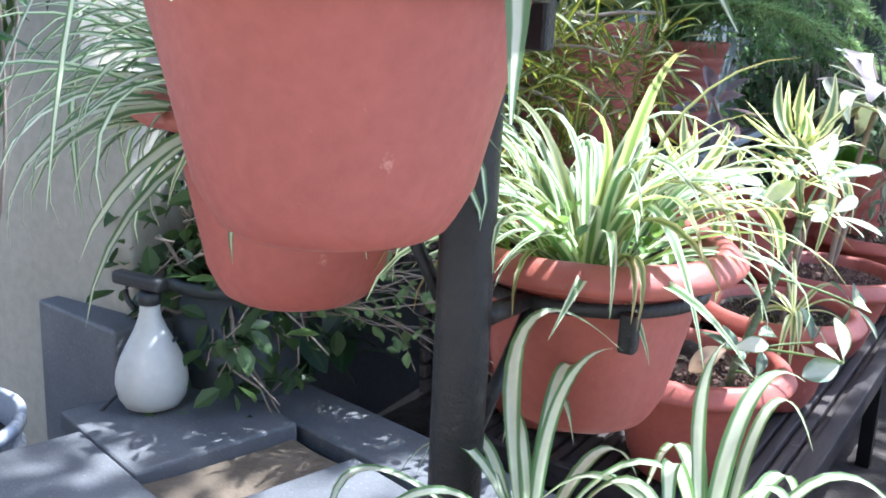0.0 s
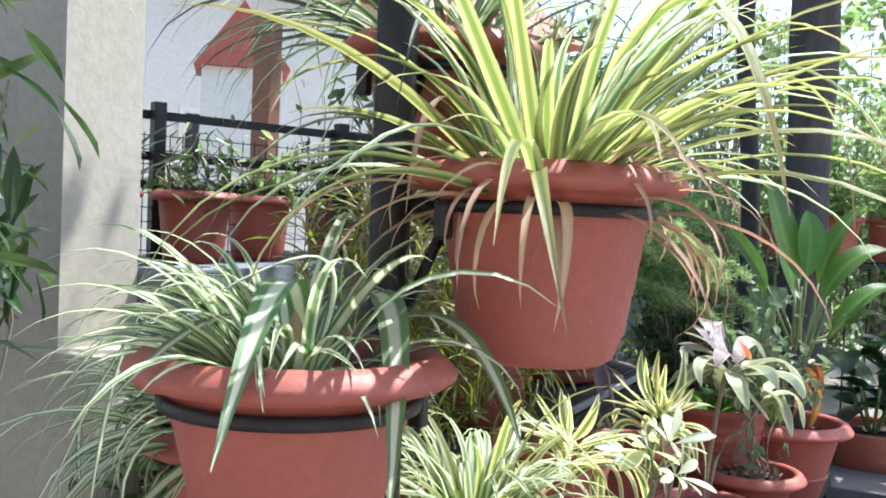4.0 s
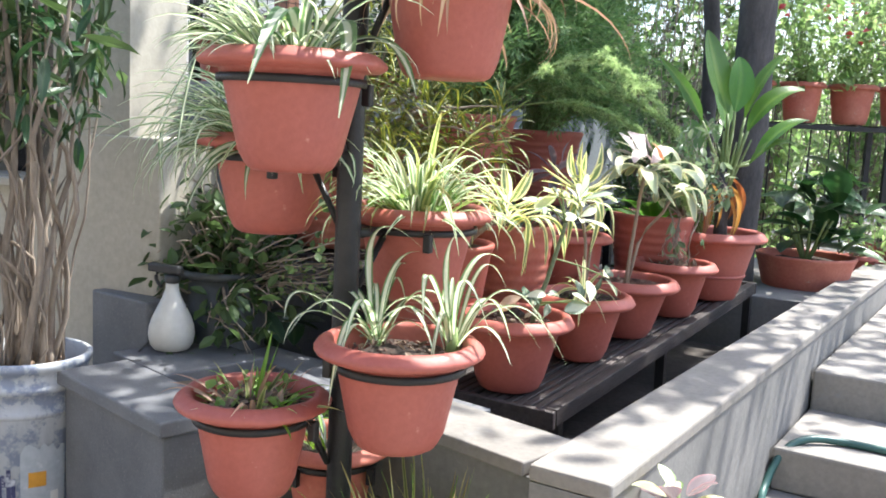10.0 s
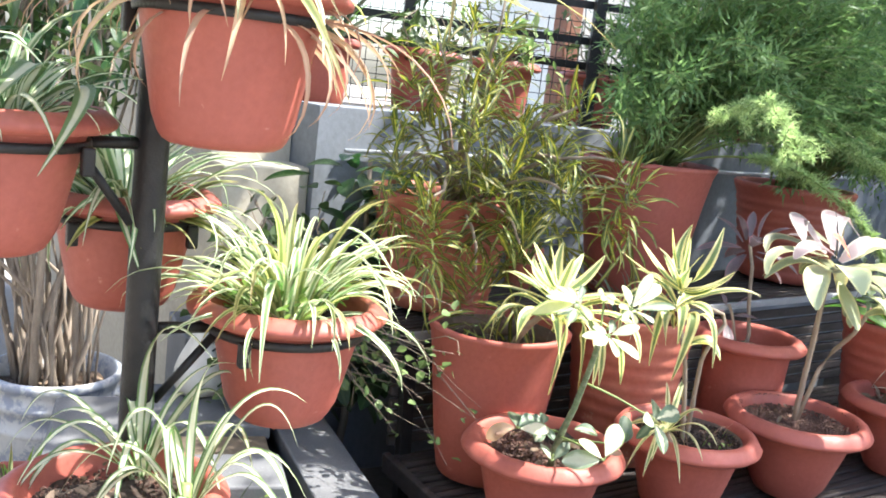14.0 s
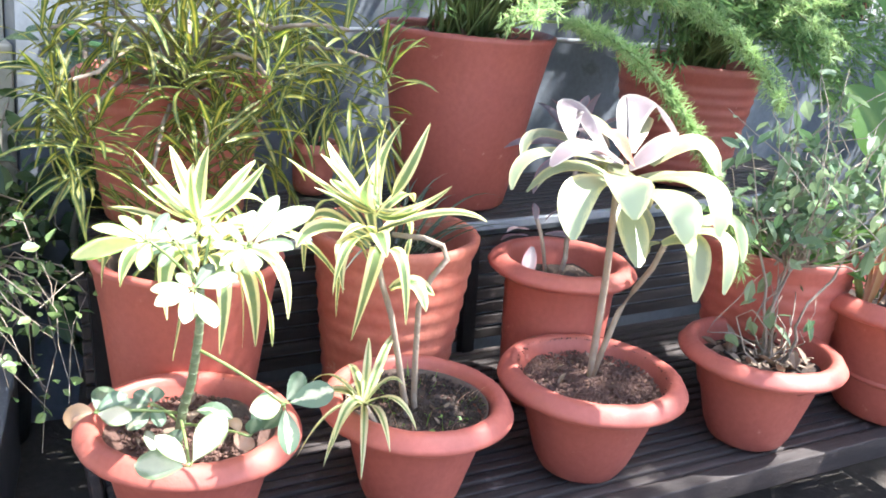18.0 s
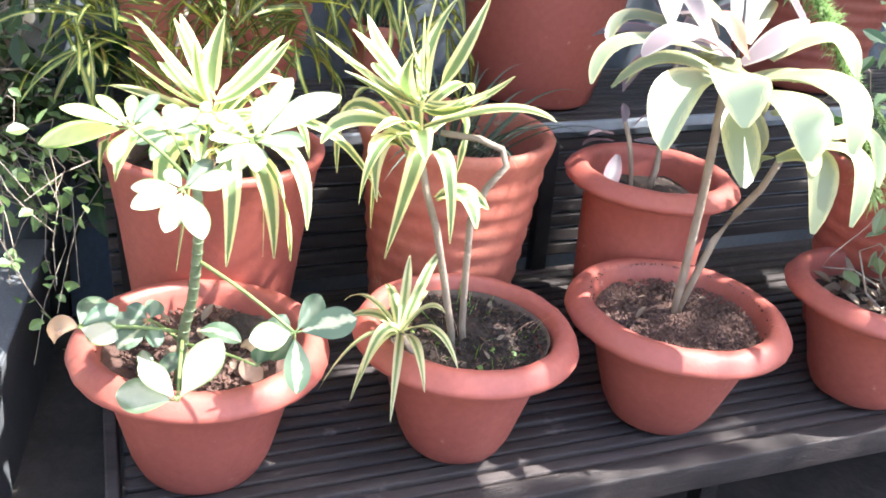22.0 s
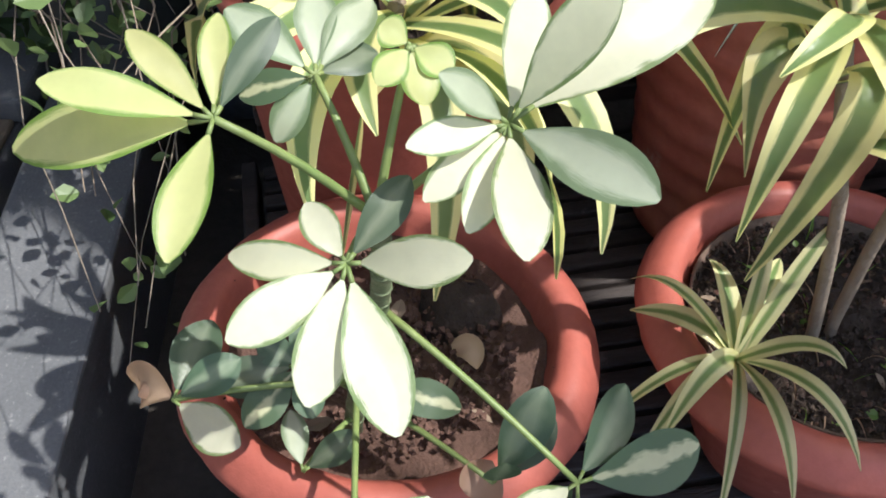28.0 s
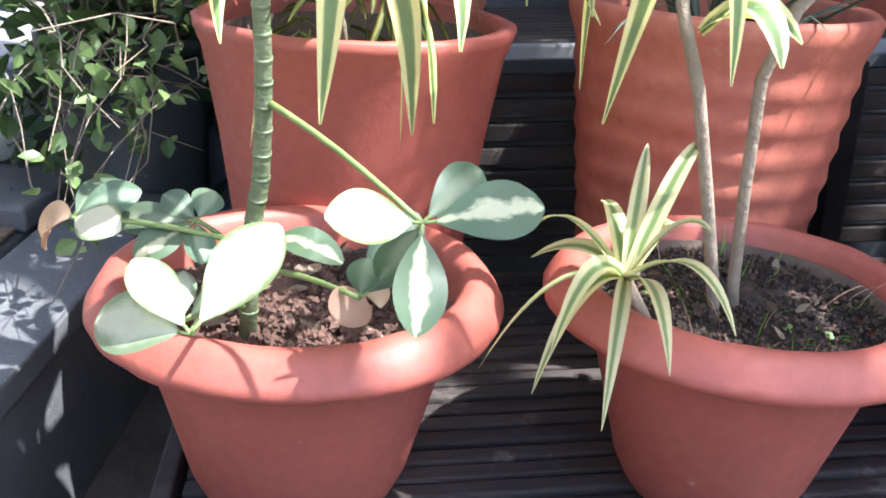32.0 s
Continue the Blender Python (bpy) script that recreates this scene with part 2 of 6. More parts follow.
CORDY = leafy("grey_green_cordyline_leaf", (0.54, 0.5, 0.25), (0.25, 0.29, 0.17), 0.74, 0.14, 0.28, 0.3, streak=1.3, patchy=(22.0, 0.5), vary=0.28)
CORDY_PINK = leafy("mauve_cordyline_leaf", (0.45, 0.40, 0.34), (0.25, 0.185, 0.195), 0.84, 0.12, 0.3, 0.3, streak=0.5)
CORDY_HEART = leafy("orange_cordyline_heart", (0.58, 0.3, 0.2), (0.5, 0.16, 0.1), 0.6, 0.3, 0.35, 0.3, streak=0.4)
CORDY_DARK = leafy("mauve_grey_cordyline_leaf", (0.36, 0.19, 0.21), (0.20, 0.17, 0.18), 0.85, 0.12, 0.3, 0.4, streak=0.4)
CANNA = leafy("broad_green_leaf", (0.10, 0.21, 0.045), (0.20, 0.33, 0.08), 0.12, 0.14, 0.45, 0.35, streak=0.3, vary=0.2)
DUMB = leafy("dark_glossy_leaf", (0.035, 0.085, 0.03), (0.07, 0.13, 0.045), 0.14, 0.12, 0.22, 0.3, patchy=(20.0, 0.3), vary=0.25)
CROTON = leafy("spotted_narrow_croton_leaf", (0.09, 0.13, 0.03), (0.42, 0.37, 0.09), 0.34, 0.2, 0.3, 0.35, streak=0.8, patchy=(35.0, 1.1), vary=0.3)
GREYGRASS = leafy("dark_strap_leaf", (0.06, 0.09, 0.05), (0.12, 0.13, 0.10), 0.4, 0.2, 0.25, 0.4)
ORANGE = leafy("dead_orange_leaf", (0.33, 0.15, 0.065), (0.42, 0.24, 0.12), 0.4, 0.3, 0.35, 0.7, streak=0.5)
GRASS = leafy("bright_blade", (0.16, 0.30, 0.05), (0.24, 0.38, 0.08), 0.4, 0.3, 0.45, 0.4)
BUSHLEAF = island_leaf("small_dark_leaves", (0.035, 0.065, 0.02), (0.10, 0.16, 0.05))
FICUSLEAF = island_leaf("pale_edged_small_leaves", (0.07, 0.13, 0.055), (0.26, 0.33, 0.18))
VINELEAF = island_leaf("vine_leaves", (0.08, 0.14, 0.045), (0.22, 0.31, 0.11))
FERN = island_leaf("fern_needles", (0.09, 0.18, 0.055), (0.22, 0.34, 0.12), 0.45)
# pale yellow-green sprays, lightened further to carry the sun on their tips
FERN_LIGHT = island_leaf("pale_sunlit_fern_needles", (0.22, 0.34, 0.11), (0.42, 0.52, 0.24), 0.45)
FARLEAF = island_leaf("garden_leaves", (0.13, 0.23, 0.065), (0.36, 0.46, 0.18), 0.55)
UNSEENLEAF = island_leaf("unseen_canopy_leaves", (0.05, 0.1, 0.03), (0.1, 0.17, 0.05), 0.3)
WEED = island_leaf("weed_leaves", (0.13, 0.24, 0.05), (0.25, 0.36, 0.08), 0.45)
PETAL = surface("red_petals", (0.6, 0.05, 0.06), (0.7, 0.12, 0.12), 0.5, 20.0, 60.0, 0.1)
NAVYLABEL = surface("navy_label_with_paint_runs", (0.035, 0.04, 0.10), (0.06, 0.065, 0.14), 0.5, 6.0, 60.0, 0.1, spots=((0.6, 0.61, 0.63), 26.0, 0.2))
GREYLABEL = surface("grey_label", (0.4, 0.43, 0.45), (0.48, 0.5, 0.51), 0.5, 6.0, 60.0, 0.05, spots=((0.66, 0.66, 0.66), 14.0, 0.12))
BUCKET = surface("paint_stained_plastic", (0.50, 0.51, 0.51), (0.36, 0.38, 0.41), 0.6, 9.0, 60.0, 0.25, spots=((0.17, 0.20, 0.27), 15.0, 0.24), stretch=(1, 1, 0.35))
WHITEPLASTIC = surface("white_plastic", (0.66, 0.65, 0.6), (0.6, 0.59, 0.54), 0.4, 4.0, 50.0, 0.05)
BLACKPLASTIC = surface("black_plastic", (0.02, 0.02, 0.022), (0.04, 0.04, 0.04), 0.45, 10.0, 80.0, 0.1)
STICKER = surface("orange_sticker", (0.75, 0.36, 0.04), (0.68, 0.3, 0.03), 0.5, 10.0, 60.0, 0.05)
PALEBARK = surface("pale_palm_bark", (0.36, 0.35, 0.33), (0.46, 0.44, 0.41), 0.9, 6.0, 60.0, 0.5, stretch=(1, 1, 4))
CANE = surface("dry_cane_bark", (0.19, 0.15, 0.115), (0.33, 0.27, 0.21), 0.85, 12.0, 90.0, 0.5, stretch=(4, 4, 0.6), vary=0.2)
RUBBLE = surface("broken_stone", (0.10, 0.075, 0.05), (0.17, 0.13, 0.09), 0.95, 14.0, 70.0, 0.9)
DARKEARTH = surface("damp_dark_earth", (0.055, 0.047, 0.04), (0.1, 0.083, 0.07), 0.95, 6.0, 60.0, 0.8)
HOSE = surface("green_rubber_hose", (0.03, 0.09, 0.08), (0.05, 0.12, 0.1), 0.45, 6.0, 50.0, 0.05)
PIPE = surface("grey_conduit", (0.4, 0.41, 0.42), (0.33, 0.34, 0.36), 0.5, 6.0, 50.0, 0.05)
REDROOF = surface("red_roof_tiles", (0.5, 0.14, 0.1), (0.42, 0.12, 0.09), 0.8, 2.0, 20.0, 0.3)
FARWALL = surface("sunlit_cream_wall", (0.88, 0.85, 0.76), (0.82, 0.78, 0.68), 0.85, 1.0, 20.0, 0.1)
BROWNPOST = surface("brown_painted_post", (0.2, 0.09, 0.06), (0.26, 0.12, 0.08), 0.6, 6.0, 60.0, 0.2)
GREYTUB = surface("dark_grey_plastic_tub", (0.04, 0.046, 0.048), (0.06, 0.066, 0.068), 0.5, 8.0, 60.0, 0.1)
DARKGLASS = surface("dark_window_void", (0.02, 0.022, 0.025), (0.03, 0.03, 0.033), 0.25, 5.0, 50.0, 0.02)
DEBRIS = island_leaf("leaf_litter", (0.13, 0.085, 0.055), (0.27, 0.2, 0.14), 0.1, 0.8)
BROWNSOIL = surface("brown_soil", (0.085, 0.045, 0.033), (0.13, 0.068, 0.05), 0.95, 30.0, 160.0, 0.9)
CLODS = surface("soil_clods", (0.032, 0.021, 0.015), (0.06, 0.038, 0.028), 0.95, 40.0, 160.0, 0.9)


# ---- building helpers ----
def link(name, bm, material, smooth=True):
    me = bpy.data.meshes.new(name)
    bm.to_mesh(me)
    bm.free()
    me.materials.append(material)
    if smooth:
        me.shade_smooth()
    return me


def part(name, bm, material, parent, label="", smooth=True):
    """One mesh object under a thing or a part; the mesh is in the parent's coordinates."""
    me = bm if isinstance(bm, bpy.types.Mesh) else link(name, bm, material, smooth)
    ob = new(name, me)
    ob.parent = parent
    return tagged(ob, label)


def thing(name, label, category, m=None, group="", kind=""):
    ob = new(name)
    ob.empty_display_size = 0.05
    if m is not None:
        ob.matrix_world = m
    return tagged(ob, label, category, group, kind)


def solid(name, bm, material, label, category, kind="structure", smooth=False, m=None):
    ob = new(name, link(name, bm, material, smooth))
    if m is not None:
        ob.matrix_world = m
    return tagged(ob, label, category, kind=kind)


def box(bm, x0, y0, z0, x1, y1, z1, bevel=0.0):
    r = bmesh.ops.create_cube(bm, size=1)
    for v in r["verts"]:
        v.co = Vector(((x0 + x1) / 2 + v.co.x * (x1 - x0), (y0 + y1) / 2 + v.co.y * (y1 - y0), (z0 + z1) / 2 + v.co.z * (z1 - z0)))
    if bevel:
        edges = list({e for v in r["verts"] for e in v.link_edges})
        bmesh.ops.bevel(bm, geom=edges, offset=bevel, segments=2, affect="EDGES", profile=0.5)
    return bm


def lathe(profile, n=40, wobble=0.0, seed=0, closed=False, ragged=0.0, above=0.0):
    """Turned body from (radius, height) pairs; above a height its edges may be ragged, as on hand-finished clay."""
    bm = bmesh.new()
    rings = []
    for k, (r, z) in enumerate(profile):
        ring = []
        for i in range(n):
            a = 2 * math.pi * i / n
            rr = r * (1 + wobble * noise.noise((math.cos(a) * 1.5, math.sin(a) * 1.5, z * 4 + seed)))
            dz = 0.0
            if ragged and z > above:
                rr += ragged * (noise.noise((math.cos(a) * 5, math.sin(a) * 5, z * 160 + seed)) + 0.6 * noise.noise((math.cos(a) * 14, math.sin(a) * 14, z * 260 + seed)))
                dz = ragged * 0.8 * noise.noise((math.cos(a) * 6, math.sin(a) * 6, seed + 30 + z * 40))
            ring.append(bm.verts.new((rr * math.cos(a), rr * math.sin(a), dz + z + wobble * 0.05 * noise.noise((math.cos(a), math.sin(a), seed + 9)))))
        rings.append(ring)
    for a, b in zip(rings, rings[1:] + rings[:1] if closed else rings[1:]):
        for i in range(n):
            bm.faces.new((a[i], a[(i + 1) % n], b[(i + 1) % n], b[i]))
    if profile[0][0] > 0.002 and not closed:
        bm.faces.new(list(reversed(rings[0])))
    if profile[-1][0] > 0.002 and not closed:
        bm.faces.new(rings[-1])
    bmesh.ops.recalc_face_normals(bm, faces=bm.faces)
    return bm


def tube(points, radius, n=8, bm=None, taper=None):
    """A round bar along points; radius may change to taper at its end."""
    bm = bm or bmesh.new()
    pts = [Vector(p) for p in points]
    rings = []
    for k, p in enumerate(pts):
        d = (pts[min(k + 1, len(pts) - 1)] - pts[max(k - 1, 0)]).normalized()
        side = d.cross(Vector((0.3, 0.2, 1)) if abs(d.z) < 0.9 else Vector((1, 0.2, 0))).normalized()
        up = side.cross(d)
        r = radius if taper is None else radius + (taper - radius) * k / (len(pts) - 1)
        rings.append([bm.verts.new(p + r * (math.cos(2 * math.pi * i / n) * side + math.sin(2 * math.pi * i / n) * up)) for i in range(n)])
    for a, b in zip(rings, rings[1:]):
        for i in range(n):
            bm.faces.new((a[i], a[(i + 1) % n], b[(i + 1) % n], b[i]))
    bm.faces.new(list(reversed(rings[0])))
    bm.faces.new(rings[-1])
    return bm


def bend(a, b, sag, steps=8, wob=0.0, seed=0):
    """Points from a to b with a sideways bow and small wobbles."""
    a, b, sag = Vector(a), Vector(b), Vector(sag)
    out = []
    for i in range(steps + 1):
        t = i / steps
        w = Vector((noise.noise((t * 3, seed, 0)), noise.noise((t * 3, seed, 5)), noise.noise((t * 3, seed, 9)))) * wob * math.sin(math.pi * t)
        out.append(a.lerp(b, t) + sag * math.sin(math.pi * t) + w)
    return out


def blade(length, width, rise, droop, fold=0.25, peak=0.35, steps=9, sharp=0.75, twist=0.0, neck=0.5, wave=0.0, thick=0.0):
    """A leaf mesh from the origin along +x: rise (degrees) at its foot, bending down by droop (degrees) to the tip.
    peak: where it is widest; neck: its width at the foot; fold: how far the sides stand up."""
    bm = bmesh.new()
    uv = bm.loops.layers.uv.new("UVMap")
    p, ang, rows = Vector((0, 0, 0)), radians(rise), []
    ts = [i / steps for i in range(steps + 1)]
    for i, t in enumerate(ts):
        if t < peak:
            w = neck + (1 - neck) * math.sin(0.5 * math.pi * t / peak)
        else:
            w = max(0.02, math.cos(0.5 * math.pi * (t - peak) / (1 - peak))) ** sharp
        w *= width / 2
        tw = radians(twist) * t
        row = []
        for s in (-1, -0.5, 0, 0.5, 1):
            y, h = s * w, abs(s) * fold * w + wave * w * math.sin(9 * t + 2 * s) * abs(s)
            y, h = y * math.cos(tw) - h * math.sin(tw), y * math.sin(tw) + h * math.cos(tw)
            row.append(bm.verts.new(p + Vector((-math.sin(ang) * h, y, math.cos(ang) * h))))
        rows.append(row)
        if i < steps:
            p = p + Vector((math.cos(ang), 0, math.sin(ang))) * (length / steps)
            ang -= radians(droop) * (0.35 + 1.3 * t) / steps
    for i in range(steps):
        for j in range(4):
            f = bm.faces.new((rows[i][j], rows[i + 1][j], rows[i + 1][j + 1], rows[i][j + 1]))
            for loop, (u, v) in zip(f.loops, ((j / 4, ts[i]), (j / 4, ts[i + 1]), ((j + 1) / 4, ts[i + 1]), ((j + 1) / 4, ts[i]))):
                loop[uv].uv = (u, v)
    return bm


def leaf_set(name, material, specs, **kw):
    out = []
    for length, width, rise, droop in specs:
        out.append(link(name, blade(length, width, rise, droop, **kw), material))
    return out


def put_leaf(mesh, parent, place, yaw, tilt=0.0, roll=0.0, size=1.0, name="leaf", label=""):
    ob = new(name, mesh)
    ob.parent = parent
    ob.matrix_basis = Matrix.LocRotScale(place, Euler((radians(roll), radians(-tilt), radians(yaw))), (size, size, size))
    return tagged(ob, label)


def leaf_along(root, a, mid, b, width, material, up=(0, 0, 1), name="leaf", peak=0.45, sharp=0.65, neck=0.2, fold=0.22, steps=10, curl=0.0):
    """A leaf from a over mid to b, its upper side towards up; curl bends its last third down."""
    a, mid, b, up = Vector(a), Vector(mid), Vector(b), Vector(up)
    c = 2 * mid - 0.5 * (a + b)
    bm = bmesh.new()
    uv = bm.loops.layers.uv.new("UVMap")
    rows, ts, hump = [], [i / steps for i in range(steps + 1)], Vector((0, 0, 6.75 * curl * (b - a).length))
    for t in ts:
        p = a * (1 - t) ** 2 + c * 2 * t * (1 - t) + b * t * t + hump * (t * t * (1 - t))
        d = ((c - a) * (2 - 2 * t) + (b - c) * (2 * t) + hump * (2 * t - 3 * t * t)).normalized()
        side = up.cross(d)
        side = (side if side.length > 0.05 else Vector((0.7, 0.7, 0)).cross(d)).normalized()
        if rows and side.dot(last) < 0:
            side = -side
        last, nrm = side, d.cross(side)
        w = neck + (1 - neck) * math.sin(0.5 * math.pi * t / peak) if t < peak else max(0.02, math.cos(0.5 * math.pi * (t - peak) / (1 - peak))) ** sharp
        w *= width / 2
        rows.append([bm.verts.new(p + side * (s * w) + nrm * (abs(s) * fold * w)) for s in (-1, -0.5, 0, 0.5, 1)])
    for i in range(steps):
        for j in range(4):
            f = bm.faces.new((rows[i][j], rows[i + 1][j], rows[i + 1][j + 1], rows[i][j + 1]))
            for loop, (u, v) in zip(f.loops, ((j / 4, ts[i]), (j / 4, ts[i + 1]), ((j + 1) / 4, ts[i + 1]), ((j + 1) / 4, ts[i]))):
                loop[uv].uv = (u, v)
    return part(name, bm, material, root)


def pot_profile(r, h, rim=0.03, base=0.64, lip=True, lh=0.03, turn=0.02, under=0.0):
    """Flower pot: rounded foot, tapered side, sloping flange rim and inside. turn: radius of the rounded foot; under: how far the side stands back below the rim."""
    rb, rt = r * base, (r - rim - under if lip else r - 0.012)
    pts = [(rb - turn, 0.0), (rb - 0.62 * turn, 0.05 * turn), (rb - 0.3 * turn, 0.24 * turn), (rb - 0.08 * turn, 0.56 * turn)]
    for t in (0.2, 0.5, 0.75):
        pts.append((rb + (rt - rb) * t, max(turn, (h - lh - 0.004) * t)))
    if lip:
        pts += [(rt - 0.0005, h - lh - 0.004), (rt + 0.003, h - lh), (r - 0.009, h - lh + 0.001), (r - 0.002, h - lh + 0.0055), (r, h - lh + 0.011), (r - 0.0025, h - lh + 0.016),
                (r - rim * 0.35, h - 0.0045), (r - rim * 0.6, h), (r - rim * 0.85, h - 0.001), (r - rim * 1.02, h - 0.007), (r - rim * 1.07, h - 0.018)]
    else:
        pts += [(r - 0.01, h - 0.03), (r - 0.002, h - 0.012), (r, h - 0.003), (r - 0.006, h), (r - 0.016, h - 0.002), (r - 0.02, h - 0.012)]
    pts += [(rb + (rt - rb) * 0.7 - 0.009, h * 0.62), (rb * 0.85, 0.03), (0.001, 0.03)]
    return pts


def ribbed_profile(r, h, base=0.74, ribs=9):
    rb = r * base
    pts = [(rb * 0.92, 0.0), (rb, 0.006)]
    for i in range(ribs * 4 + 1):
        t = i / (ribs * 4)
        z = 0.02 + t * (h - 0.06)
        pts.append((rb + (r - 0.006 - rb) * z / h + 0.0017 * math.sin(t * ribs * 2 * math.pi), z))
    pts += [(r - 0.004, h - 0.02), (r, h - 0.006), (r - 0.006, h), (r - 0.016, h - 0.003), (r - 0.02, h - 0.02), (r - 0.035, h - 0.08), (rb * 0.9, 0.03), (0.001, 0.03)]
    return pts


def soil_mesh(r, depth, seed=0):
    bm = bmesh.new()
    rings = []
    for k in range(9):
        rr = r * k / 8
        ring = []
        for i in range(28 if k else 1):
            a = 2 * math.pi * i / 28
            x, y = rr * math.cos(a), rr * math.sin(a)
            ring.append(bm.verts.new((x, y, depth + 0.016 * noise.noise((x * 14, y * 14, seed)) + 0.012 * noise.noise((x * 45, y * 45, seed)) + 0.01 * (1 - k / 8))))
        rings.append(ring)
    for i in range(28):
        bm.faces.new((rings[0][0], rings[1][i], rings[1][(i + 1) % 28]))
    for a, b in zip(rings[1:], rings[2:]):
        for i in range(28):
            bm.faces.new((a[i], b[i], b[(i + 1) % 28], a[(i + 1) % 28]))
    return bm


def granules(root, z, r0, r1, count, rng, size=0.004, material=None, name="soil_crumb_layer", centre=(0, 0)):
    """Loose crumbs of soil between two radii."""
    verts, faces = [], []
    for _ in range(count):
        a, r = rng.uniform(0, 6.28), math.sqrt(rng.uniform(r0 * r0, r1 * r1))
        s = size * rng.uniform(0.4, 1.3)
        c = Vector((centre[0] + r * math.cos(a), centre[1] + r * math.sin(a), z + s * 0.3))
        n = len(verts)
        rot = Euler((rng.uniform(0, 6), rng.uniform(0, 6), rng.uniform(0, 6))).to_matrix()
        verts += [c + rot @ (Vector(q) * s * rng.uniform(0.7, 1.2)) for q in ((1, 0, 0), (-1, 0, 0), (0, 1, 0), (0, -1, 0), (0, 0, 0.8), (0, 0, -0.8))]
        faces += [(n + i, n + j, n + k) for i, j, k in ((0, 2, 4), (2, 1, 4), (1, 3, 4), (3, 0, 4), (2, 0, 5), (1, 2, 5), (3, 1, 5), (0, 3, 5))]
    return tagged(part(name, cloud_mesh(name, verts, faces, material or CLODS), None, root), kind="stuff")


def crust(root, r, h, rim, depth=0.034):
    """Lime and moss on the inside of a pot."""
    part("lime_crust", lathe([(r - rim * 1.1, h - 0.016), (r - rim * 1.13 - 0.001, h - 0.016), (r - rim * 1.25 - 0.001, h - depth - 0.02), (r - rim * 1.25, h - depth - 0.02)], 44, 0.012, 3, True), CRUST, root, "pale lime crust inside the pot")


def potted(name, label, x, y, rim_z, d=0.30, h=0.22, style="lip", material=None, tilt=(0, 0), group="", fill=0.035, seed=0, rim=0.03, base=0.64, soil=None, lh=0.03, turn=0.018, under=0.0):
    """A pot with soil, as a thing whose origin is its foot; returns the thing and the height of the soil above its foot."""
    root = thing(name, label, "potted plant", pose(x, y, rim_z - h, tilt[0], tilt[1], 0), group)
    r = d / 2
    if style == "ribbed":
        prof = ribbed_profile(r, h, base=max(base, 0.7))
    else:
        prof = pot_profile(r, h, rim, base, style == "lip", lh, turn, under)
    part("pot", lathe(prof, 72, 0.012, seed, False, 0.0016, h - lh * 1.3), material or TERRA, root)
    part("soil", soil_mesh(r - (rim * 1.1 + under * 0.8 if style != "ribbed" else 0.022), h - fill, seed), soil or SOIL, root, "brown crumbly soil" if soil else "dark crumbly soil")
    return root, h - fill


def spider_plant(root, z, count, size, mats, rng, spread=0.03, names="leaf", lift=(35, 85), droop=(70, 150), width=0.016, lengths=(0.7, 1.1), bias=None):
    """A tuft of arching strap leaves."""
    sets = []
    for m in mats:
        specs = [(size * rng.uniform(*lengths), width * rng.uniform(0.8, 1.2), rng.uniform(*lift), rng.uniform(*droop)) for _ in range(9)]
        sets += leaf_set("strap_leaf", m, specs, fold=0.35, peak=0.25, sharp=0.9, neck=0.55, steps=10)
    for i in range(count):
        yaw = rng.uniform(0, 360)
        if bias and rng.random() < bias[1]:
            yaw = rng.gauss(bias[0], 35)
        a, rr = radians(yaw), spread * math.sqrt(rng.random())
        put_leaf(rng.choice(sets), root, (rr * math.cos(a), rr * math.sin(a), z - 0.01), yaw, rng.uniform(-12, 12), rng.uniform(-25, 25), rng.uniform(0.75, 1.1), names)


def rosette(root, centre, count, length, width, mats, rng, outer=-35, inner=80, droop=(20, 60), peak=0.35, sharp=0.8, neck=0.45, fold=0.3, face=None, name="leaf", spread=0.02, wave=0.0):
    """A crown of leaves: the young ones upright in the middle, the old ones hanging."""
    sets = []
    for m in mats:
        sets += leaf_set("crown_leaf", m, [(length * rng.uniform(0.85, 1.15), width * rng.uniform(0.85, 1.15), 0, rng.uniform(*droop)) for _ in range(5)],
                         fold=fold, peak=peak, sharp=sharp, neck=neck, steps=8, wave=wave)
    for i in range(count):
        t = i / max(1, count - 1)
        yaw, tilt = i * 137.5 + rng.uniform(-15, 15), inner + (outer - inner) * t + rng.uniform(-8, 8)
        a = radians(yaw)
        p = Vector(centre) + Vector((spread * math.cos(a), spread * math.sin(a), -0.05 * t))
        put_leaf(rng.choice(sets), root, p, yaw, tilt, rng.uniform(-20, 20), (0.72 + 0.4 * t) * rng.uniform(0.9, 1.08), name)


def crown(root, hub, tips, width, mats, rng, name="leaf", peak=0.42, sharp=0.7, neck=0.45, fold=0.28, lift=0.2):
    """Arching leaves from a hub out to their tips; the lower a tip, the higher the leaf arches before it falls."""
    hub = Vector(hub)
    for k, tip in enumerate(tips):
        tip = Vector(tip)
        d = tip - hub
        fall = max(0.12, 0.7 - d.z / d.length)
        side = Vector((-d.y, d.x, 0.02)).normalized() * rng.gauss(0, 0.07) * d.length
        mid = (hub + tip) / 2 + Vector((0, 0, lift * fall * d.length)) + Vector((d.x, d.y, 0)) * 0.2 * fall + side
        start = hub + Vector((d.x, d.y, 0)).normalized() * 0.006 + Vector((0, 0, 0.05 * d.z / d.length - 0.005 + rng.uniform(-0.008, 0.008)))
        leaf_along(root, start, mid, tip, width * rng.uniform(0.85, 1.12), mats[k % len(mats)], (rng.gauss(0.25, 0.25), rng.gauss(0, 0.25), 1), name, peak, sharp, neck, fold, 14, rng.uniform(-0.03, 0.06))


